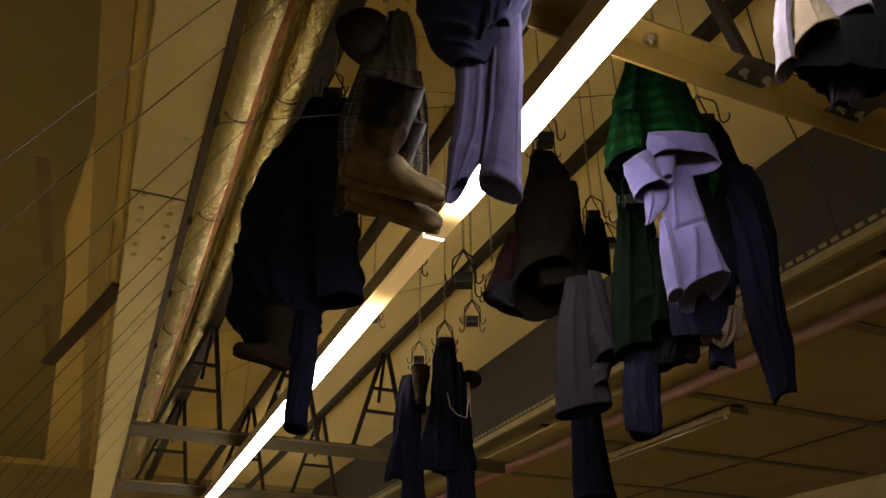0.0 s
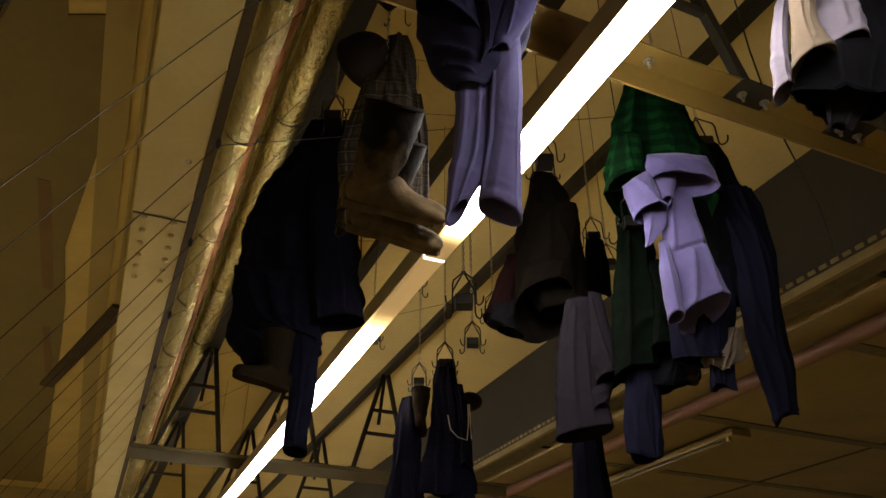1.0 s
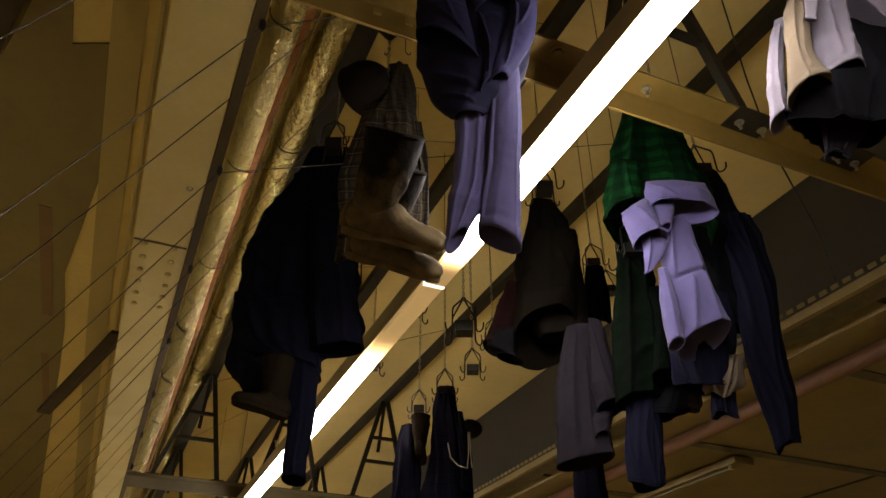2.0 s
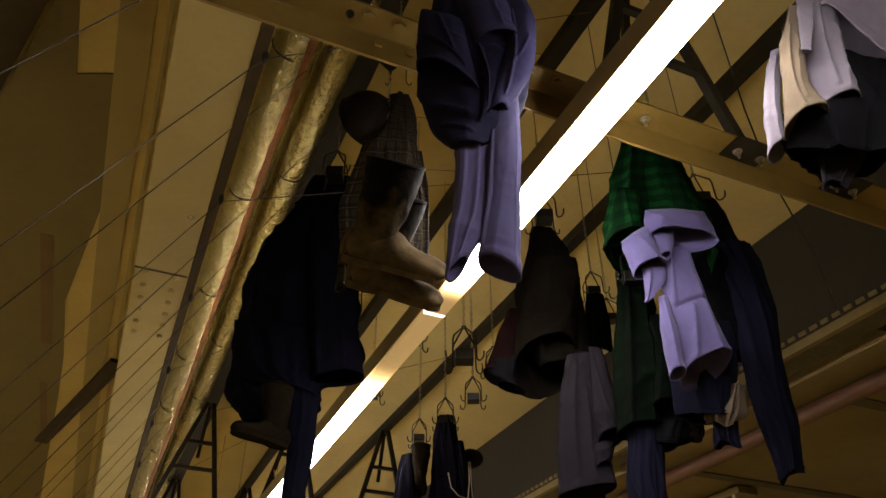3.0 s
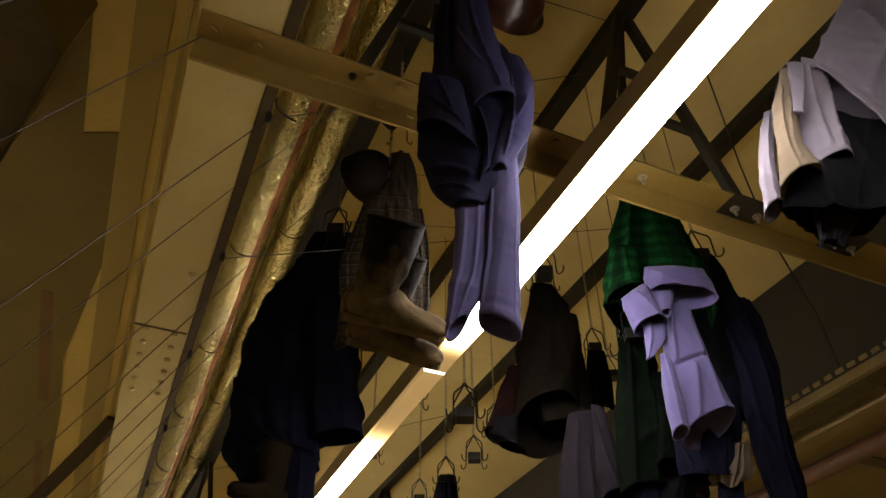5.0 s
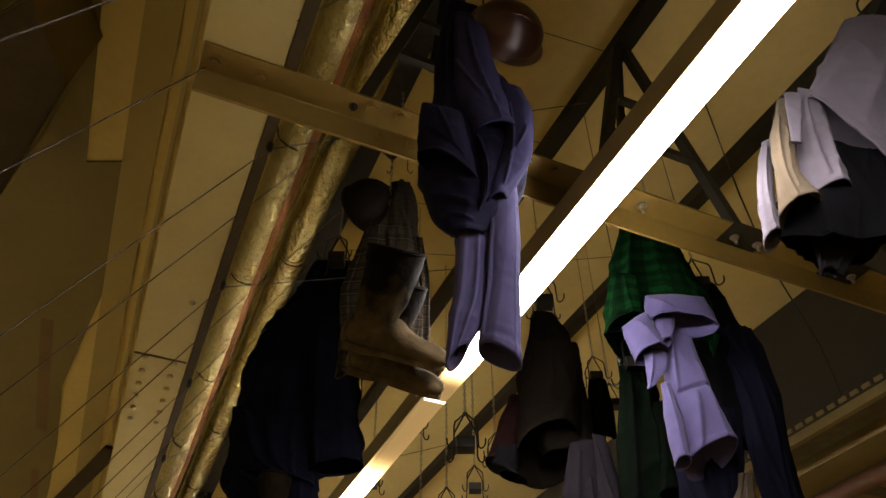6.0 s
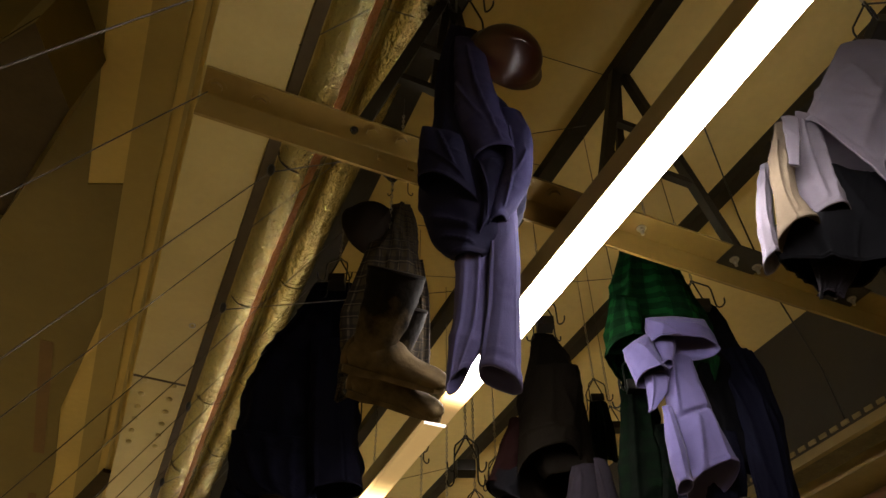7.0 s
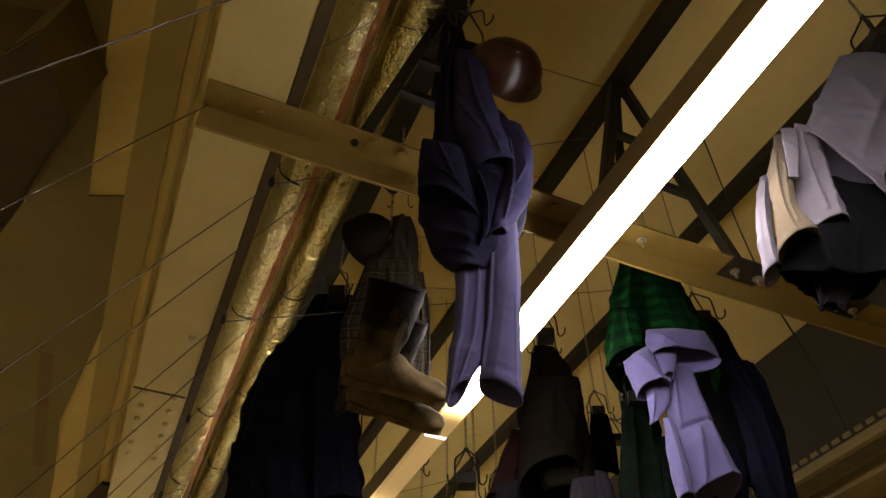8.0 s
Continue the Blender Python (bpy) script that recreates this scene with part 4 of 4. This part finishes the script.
# navy bundle
garment("work_jacket", 3.1, "black navy cotton work jacket, bulky and bunched", "jacket", [
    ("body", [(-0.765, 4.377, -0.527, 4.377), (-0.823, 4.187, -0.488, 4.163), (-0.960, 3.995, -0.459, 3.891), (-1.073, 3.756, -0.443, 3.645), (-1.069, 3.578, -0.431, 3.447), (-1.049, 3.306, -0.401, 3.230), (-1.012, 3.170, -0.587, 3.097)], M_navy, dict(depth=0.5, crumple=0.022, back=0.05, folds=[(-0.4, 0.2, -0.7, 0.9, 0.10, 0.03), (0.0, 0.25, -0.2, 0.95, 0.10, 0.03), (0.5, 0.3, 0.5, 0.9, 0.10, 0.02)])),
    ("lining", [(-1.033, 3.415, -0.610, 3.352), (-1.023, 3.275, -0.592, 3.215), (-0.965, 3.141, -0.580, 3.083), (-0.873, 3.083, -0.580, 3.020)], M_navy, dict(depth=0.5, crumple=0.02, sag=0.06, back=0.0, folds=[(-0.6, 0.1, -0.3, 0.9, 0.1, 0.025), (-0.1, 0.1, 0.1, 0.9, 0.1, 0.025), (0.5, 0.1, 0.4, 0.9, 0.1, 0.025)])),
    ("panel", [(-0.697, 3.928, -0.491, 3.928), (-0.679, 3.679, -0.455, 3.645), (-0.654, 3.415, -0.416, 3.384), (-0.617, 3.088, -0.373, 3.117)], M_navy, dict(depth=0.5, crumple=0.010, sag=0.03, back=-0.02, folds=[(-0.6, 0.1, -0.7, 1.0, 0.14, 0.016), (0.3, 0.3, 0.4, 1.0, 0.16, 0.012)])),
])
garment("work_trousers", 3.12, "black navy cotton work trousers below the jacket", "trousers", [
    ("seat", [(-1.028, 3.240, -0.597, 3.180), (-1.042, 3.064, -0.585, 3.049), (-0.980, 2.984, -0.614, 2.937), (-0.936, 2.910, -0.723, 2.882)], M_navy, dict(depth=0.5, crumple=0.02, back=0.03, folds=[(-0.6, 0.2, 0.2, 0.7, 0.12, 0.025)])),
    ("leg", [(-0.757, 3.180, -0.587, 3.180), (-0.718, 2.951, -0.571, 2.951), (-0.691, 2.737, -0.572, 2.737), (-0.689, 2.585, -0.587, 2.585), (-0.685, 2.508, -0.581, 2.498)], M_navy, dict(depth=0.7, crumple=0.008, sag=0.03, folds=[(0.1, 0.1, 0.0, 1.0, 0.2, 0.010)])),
])
rubber_boot(3.08, -0.70, 2.735, M_rubber_dark, "dirty dark boot tied below the trousers", 0.76, 2, 40, -1)
hook_hanger(3.1, -0.60, 4.47, scale=1.0)

# empty hangers
hook_hanger(3.34, 0.105, 3.47, scale=1.0, links=0.9)
hook_hanger(3.6, 0.155, 3.31, scale=0.7, links=0.9)
hook_hanger(3.5, -0.16, 3.62, scale=0.8)
hook_hanger(4.3, -0.45, 3.66, scale=0.8)
hook_hanger(4.0, 0.30, 3.70, scale=0.8)
hook_hanger(3.8, 0.98, 3.92, scale=0.8)

# far clothes
garment("plaid_shirt", 4.1, "dark navy checked shirt on a far hoist", "shirt", [
    ("body", [(3.297, 0.012, 0.042), (3.155, 0.013, 0.066), (2.95, 0.031, 0.102), (2.691, 0.03, 0.121), (2.522, 0.028, 0.132)], M_plaid_navy, dict(depth=0.6, pleats=4, fold=0.25, crumple=0.02)),
    ("sleeve", [(3.12, 0.09, 0.03), (2.88, 0.125, 0.036), (2.66, 0.13, 0.03)], M_plaid_navy, dict(depth=0.8, pleats=2, fold=0.15, crumple=0.012, shift=-0.06)),
])
garment("work_trousers", 4.12, "navy work trousers below a checked shirt", "trousers", [
    ("leg", [(2.691, 0.083, 0.075), (2.33, 0.099, 0.075), (2.162, 0.106, 0.073)], M_navy, dict(depth=0.8, pleats=2, fold=0.15)),
])
garment("work_jacket", 4.15, "navy cotton jacket on a far hoist", "jacket", [
    ("body", [(3.086, -0.201, 0.038), (2.966, -0.201, 0.074), (2.704, -0.211, 0.087), (2.487, -0.235, 0.099)], M_navy, dict(depth=0.6, pleats=4, fold=0.25, crumple=0.02)),
    ("leg", [(2.704, -0.178, 0.07), (2.339, -0.161, 0.076), (2.168, -0.156, 0.079)], M_navy, dict(depth=0.8, pleats=2, fold=0.15)),
])
rubber_boot(4.05, -0.13, 2.88, M_rubber_dark, "black boot shaft hanging among far clothes", 0.68, 0, 90)
helmet(4.14, 0.165, 3.06, 0.055, M_helmet_dark, "dark helmet on a far hoist", (100, 0, 30))
hook_hanger(4.1, 0.01, 3.41, scale=0.8, links=0.7)
hook_hanger(4.15, -0.143, 3.30, scale=0.7, links=0.7)

# dark jacket with mauve and navy trousers
garment("work_jacket", 2.9, "dark brown jacket with a red sleeve", "jacket", [
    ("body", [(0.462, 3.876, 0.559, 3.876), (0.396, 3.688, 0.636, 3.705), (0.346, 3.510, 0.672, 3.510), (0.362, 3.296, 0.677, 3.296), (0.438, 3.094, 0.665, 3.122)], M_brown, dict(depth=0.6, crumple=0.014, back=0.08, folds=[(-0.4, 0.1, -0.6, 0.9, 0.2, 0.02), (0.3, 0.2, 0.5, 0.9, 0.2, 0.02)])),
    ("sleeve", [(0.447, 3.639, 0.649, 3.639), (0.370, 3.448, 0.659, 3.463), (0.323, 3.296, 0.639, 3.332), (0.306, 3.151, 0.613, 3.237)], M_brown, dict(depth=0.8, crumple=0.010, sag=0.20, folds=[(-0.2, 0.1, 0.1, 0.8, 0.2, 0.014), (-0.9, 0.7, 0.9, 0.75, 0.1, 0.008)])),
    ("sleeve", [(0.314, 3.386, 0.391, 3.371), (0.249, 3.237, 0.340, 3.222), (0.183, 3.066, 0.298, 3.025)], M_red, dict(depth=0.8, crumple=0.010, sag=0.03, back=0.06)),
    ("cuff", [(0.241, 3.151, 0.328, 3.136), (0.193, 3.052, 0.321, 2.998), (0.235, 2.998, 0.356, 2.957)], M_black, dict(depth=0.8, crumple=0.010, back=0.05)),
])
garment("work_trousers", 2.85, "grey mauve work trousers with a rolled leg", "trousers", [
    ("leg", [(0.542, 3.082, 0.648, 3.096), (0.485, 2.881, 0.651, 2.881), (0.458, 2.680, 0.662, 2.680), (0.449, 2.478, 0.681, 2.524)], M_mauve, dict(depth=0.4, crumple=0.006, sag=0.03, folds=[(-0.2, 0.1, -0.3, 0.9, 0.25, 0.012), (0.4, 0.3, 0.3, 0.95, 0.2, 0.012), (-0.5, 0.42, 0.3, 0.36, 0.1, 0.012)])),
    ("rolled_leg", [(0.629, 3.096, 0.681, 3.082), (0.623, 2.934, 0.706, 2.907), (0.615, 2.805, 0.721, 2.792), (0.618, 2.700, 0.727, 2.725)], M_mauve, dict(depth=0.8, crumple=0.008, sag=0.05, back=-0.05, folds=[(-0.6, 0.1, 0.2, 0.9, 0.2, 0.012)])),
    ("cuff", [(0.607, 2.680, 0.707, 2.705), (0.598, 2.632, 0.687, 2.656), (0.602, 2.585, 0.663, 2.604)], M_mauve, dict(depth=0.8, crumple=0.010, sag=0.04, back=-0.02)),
])
garment("work_trousers", 3.2, "dark navy work trousers hanging below", "trousers", [
    ("leg", [(0.583, 2.653, 0.701, 2.653), (0.567, 2.500, 0.710, 2.500), (0.559, 2.354, 0.723, 2.354), (0.552, 2.219, 0.739, 2.238)], M_navy, dict(depth=0.6, crumple=0.006, sag=0.03, folds=[(-0.3, 0.1, -0.4, 1.0, 0.2, 0.010), (0.4, 0.1, 0.5, 1.0, 0.2, 0.008)])),
])
garment("plaid_shirt", 3.6, "dark green checked shirt on a hook, shade in its colour", "shirt", [
    ("body", [(3.836, 0.859, 0.032), (3.668, 0.846, 0.048), (3.42, 0.824, 0.037)], M_green_shaded, dict(depth=0.6, pleats=3, fold=0.2)),
    ("sleeve", [(3.80, 0.885, 0.018), (3.62, 0.892, 0.022), (3.46, 0.885, 0.02)], M_green_shaded, dict(depth=0.8, pleats=2, fold=0.15, crumple=0.008, shift=-0.04)),
])

hook_hanger(3.6, 0.86, 3.98, scale=0.8)

# green shirt, lilac trousers and what hangs behind them
garment("plaid_shirt", 2.36, "bright green checked flannel shirt with loose hem", "shirt", [
    ("body", [(0.840, 4.080, 1.004, 4.011), (0.785, 3.878, 1.039, 3.846), (0.723, 3.673, 1.093, 3.673), (0.687, 3.524, 1.133, 3.509), (0.671, 3.424, 1.143, 3.368)], M_green, dict(depth=0.55, crumple=0.016, sag=0.10, back=0.03, arch=0.07, waves=7, folds=[(-0.5, 0.1, -0.6, 0.9, 0.12, 0.02), (0.1, 0.2, 0.1, 1.0, 0.12, 0.016), (0.5, 0.1, 0.7, 1.0, 0.12, 0.02)])),
    ("cuff", [(0.714, 3.598, 0.821, 3.568), (0.678, 3.466, 0.812, 3.466), (0.656, 3.327, 0.809, 3.373)], M_green, dict(depth=0.6, crumple=0.012, sag=0.02, back=-0.04, folds=[(-0.2, 0.1, 0.2, 1.0, 0.2, 0.014)])),
])
garment("work_trousers", 2.29, "faded lilac blue work trousers folded and knotted", "trousers", [
    ("waist", [(0.797, 3.408, 1.025, 3.403), (0.786, 3.359, 1.042, 3.353), (0.791, 3.305, 1.051, 3.283)], M_lilac, dict(depth=0.4, crumple=0.006, sag=0.05, back=-0.05, folds=[(-0.8, 0.3, -0.2, 0.95, 0.16, 0.014), (0.2, 0.5, 0.9, 0.6, 0.12, 0.008)])),
    ("fold", [(0.796, 3.337, 0.904, 3.337), (0.804, 3.275, 0.890, 3.275), (0.823, 3.197, 0.858, 3.205)], M_lilac, dict(depth=0.6, crumple=0.006, sag=0.03, back=-0.02)),
    ("leg", [(0.685, 3.268, 0.797, 3.348), (0.695, 3.223, 0.820, 3.262), (0.719, 3.144, 0.850, 3.179)], M_lilac, dict(depth=0.7, crumple=0.006, sag=0.035, back=-0.03, folds=[(-0.2, 0.0, 0.3, 1.0, 0.2, 0.012)])),
    ("flap", [(0.752, 3.172, 0.847, 3.184), (0.742, 3.079, 0.824, 3.089), (0.734, 2.991, 0.763, 3.006)], M_lilac, dict(depth=0.3, crumple=0.005, back=0.0, folds=[(-0.3, 0.0, -0.4, 1.0, 0.3, 0.01)])),
    ("leg", [(0.839, 3.247, 0.953, 3.289), (0.819, 3.108, 0.965, 3.146), (0.817, 2.986, 0.984, 3.006), (0.824, 2.870, 1.003, 2.911), (0.824, 2.745, 1.026, 2.842)], M_lilac, dict(depth=0.55, crumple=0.005, sag=0.075, back=0.01, folds=[(-0.2, 0.0, -0.6, 0.5, 0.2, 0.016), (-0.6, 0.5, 0.9, 0.44, 0.14, -0.022), (0.1, 0.55, -0.4, 1.0, 0.25, 0.018), (0.75, 0.3, 0.6, 1.0, 0.16, 0.014)])),
    ("leg", [(0.790, 3.023, 0.827, 3.023), (0.776, 2.916, 0.830, 2.911), (0.771, 2.813, 0.834, 2.811), (0.773, 2.719, 0.833, 2.732)], M_lilac, dict(depth=0.9, crumple=0.004, sag=0.03, back=-0.02, folds=[(0.0, 0.0, 0.1, 1.0, 0.3, 0.006)])),
])
garment("work_jacket", 2.47, "dark navy jacket below the lilac trousers", "jacket", [
    ("body", [(2.991, 0.984, 0.108), (2.799, 0.967, 0.120), (2.624, 0.947, 0.096)], M_navy, dict(depth=0.5, pleats=3, fold=0.2, crumple=0.02)),
])
garment("work_jacket", 2.6, "black navy jacket with a long hanging sleeve", "jacket", [
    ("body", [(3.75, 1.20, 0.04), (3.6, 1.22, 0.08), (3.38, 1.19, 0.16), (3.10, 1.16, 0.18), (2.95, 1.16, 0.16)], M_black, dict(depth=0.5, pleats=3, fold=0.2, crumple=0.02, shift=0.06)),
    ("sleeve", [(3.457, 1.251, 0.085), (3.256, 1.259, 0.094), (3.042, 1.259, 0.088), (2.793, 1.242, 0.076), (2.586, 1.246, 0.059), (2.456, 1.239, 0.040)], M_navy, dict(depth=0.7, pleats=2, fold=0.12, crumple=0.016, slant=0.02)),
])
garment("plaid_shirt", 2.6, "dark green checked shirt hanging long, shade in its colour", "shirt", [
    ("body", [(0.750, 3.355, 0.870, 3.327), (0.703, 3.120, 0.883, 3.120), (0.668, 2.865, 0.873, 2.865), (0.649, 2.649, 0.840, 2.676)], M_green_shaded, dict(depth=0.6, crumple=0.012, sag=0.03, folds=[(-0.3, 0.1, -0.4, 1.0, 0.16, 0.016), (0.4, 0.1, 0.5, 1.0, 0.16, 0.016)])),
    ("sleeve", [(0.841, 3.120, 0.910, 3.120), (0.818, 2.915, 0.902, 2.915), (0.788, 2.734, 0.868, 2.745)], M_green_shaded, dict(depth=0.8, crumple=0.010, sag=0.02, back=-0.03)),
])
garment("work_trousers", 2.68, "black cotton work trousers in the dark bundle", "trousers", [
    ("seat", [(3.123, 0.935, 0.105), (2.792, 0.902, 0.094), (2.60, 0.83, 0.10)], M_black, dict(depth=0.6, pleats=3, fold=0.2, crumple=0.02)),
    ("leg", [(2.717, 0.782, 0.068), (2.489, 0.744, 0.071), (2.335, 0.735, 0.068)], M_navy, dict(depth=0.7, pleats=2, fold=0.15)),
])
rubber_boot(2.68, 0.95, 2.62, M_rubber_dark, "dark brown boot tied in the dark bundle", 0.75, 10, 0, -1)
garment("canvas_bag", 2.45, "beige canvas bag tied among dark clothes", "bag", [
    ("body", [(2.735, 1.052, 0.044), (2.636, 1.007, 0.075), (2.588, 0.981, 0.05)], M_beige, dict(depth=0.5, pleats=3, fold=0.2, crumple=0.02)),
])
garment("work_trousers", 2.47, "short navy trouser end in the dark bundle", "trousers", [
    ("leg", [(2.70, 1.004, 0.051), (2.62, 0.995, 0.045), (2.519, 0.985, 0.042)], M_navy, dict(depth=0.6, pleats=2, fold=0.12)),
])
hook_hanger(2.38, 0.94, 4.06, scale=1.0)
hook_hanger(2.62, 0.80, 3.45, scale=0.9)
hook_hanger(2.62, 1.17, 3.88, scale=0.9)
hook_hanger(2.9, 0.50, 4.0, scale=0.9)

# pale clothes near the lamp
garment("work_trousers", 1.38, "pale grey work trousers bunched over a hanger", "trousers", [
    ("leg", [(1.151, 3.592, 1.209, 3.561), (1.076, 3.389, 1.183, 3.388), (1.033, 3.232, 1.170, 3.244), (1.020, 3.086, 1.164, 3.135)], M_pale, dict(depth=0.7, crumple=0.006, sag=0.06, folds=[(-0.3, 0.1, -0.1, 0.9, 0.16, 0.014), (0.6, 0.3, 0.3, 0.95, 0.2, 0.012)])),
    ("lining", [(1.049, 3.503, 1.103, 3.502), (0.974, 3.309, 1.041, 3.309), (0.936, 3.160, 1.008, 3.148), (0.913, 3.014, 1.040, 3.059)], M_beige, dict(depth=0.8, crumple=0.006, sag=0.04, back=-0.02, folds=[(-0.5, 0.2, -0.3, 1.0, 0.2, 0.010), (0.2, 0.3, 0.0, 0.9, 0.16, 0.012)])),
    ("pocket_flap", [(1.068, 3.517, 1.125, 3.517), (1.029, 3.375, 1.078, 3.375), (1.002, 3.245, 1.026, 3.237)], M_pale, dict(depth=0.35, crumple=0.004, back=-0.03)),
    ("leg", [(0.997, 3.389, 1.041, 3.403), (0.933, 3.233, 0.985, 3.233), (0.897, 3.102, 0.950, 3.102), (0.875, 2.969, 0.940, 3.003)], M_pale, dict(depth=0.9, crumple=0.006, sag=0.03, back=0.06, folds=[(-0.2, 0.1, 0.1, 1.0, 0.25, 0.010)])),
])
garment("work_jacket", 1.36, "pale grey work jacket thrown over a hanger", "jacket", [
    ("body", [(1.462, 4.011, 1.787, 4.008), (1.334, 3.826, 1.616, 3.720), (1.232, 3.674, 1.465, 3.444), (1.140, 3.549, 1.323, 3.172)], M_pale, dict(depth=0.4, crumple=0.010, sag=0.03, back=0.02, folds=[(0.3, 0.1, 0.2, 0.9, 0.12, 0.016), (-0.5, 0.3, 0.2, 0.5, 0.12, 0.012), (0.6, 0.2, 0.7, 1.0, 0.14, 0.014)])),
    ("sleeve", [(1.547, 3.824, 1.682, 3.823), (1.403, 3.503, 1.504, 3.473), (1.294, 3.283, 1.379, 3.232)], M_pale, dict(depth=0.8, crumple=0.010, sag=0.05, back=-0.03)),
])
garment("work_jacket", 1.47, "black cotton jacket below the pale clothes", "jacket", [
    ("body", [(3.304, 1.243, 0.154), (3.087, 1.122, 0.182), (2.957, 1.087, 0.146)], M_black, dict(depth=0.5, pleats=3, fold=0.2, crumple=0.02, shift=0.02)),
    ("sleeve", [(3.046, 1.116, 0.09), (2.961, 1.084, 0.062), (2.884, 1.046, 0.035)], M_mauve, dict(depth=0.5, pleats=2, fold=0.15, crumple=0.014, shift=0.04)),
])
hook_hanger(1.38, 1.60, 4.20, scale=1.0)

# odds and ends that dangle
loop = part("wire_loop", rod(bmesh.new(), [(-0.085, 0, 0.05), (-0.07, 0, -0.03), (-0.03, 0, -0.075), (0.02, 0, -0.09), (0.03, 0, 0.0), (0.028, 0, 0.11), (0.036, 0, 0.11), (0.04, 0, 0.0), (0.045, 0, -0.085)], 0.0028, 6), M_zinc, smooth=True)
loop.matrix_world = spot(4.0, 0.11, 2.88)
tagged(loop, "bent bright wire loop hanging from a hanger", "wire")
for (d, u, z, drop, bend) in ((2.6, 1.50, 4.3, 1.15, 0.10), (3.3, -0.44, 4.0, 0.45, 0.01)):
    c = part("loose_cable", rod(bmesh.new(), [(0, 0, CEIL - z), (0, 0, 0), (bend * 0.2, 0, -drop * 0.4), (bend, 0, -drop * 0.8), (bend * 1.2, 0.02, -drop)], 0.004, 6), M_iron, smooth=True)
    c.matrix_world = spot(d, u, z)
    tagged(c, "thin black loose cable hanging from the ceiling", "cable")
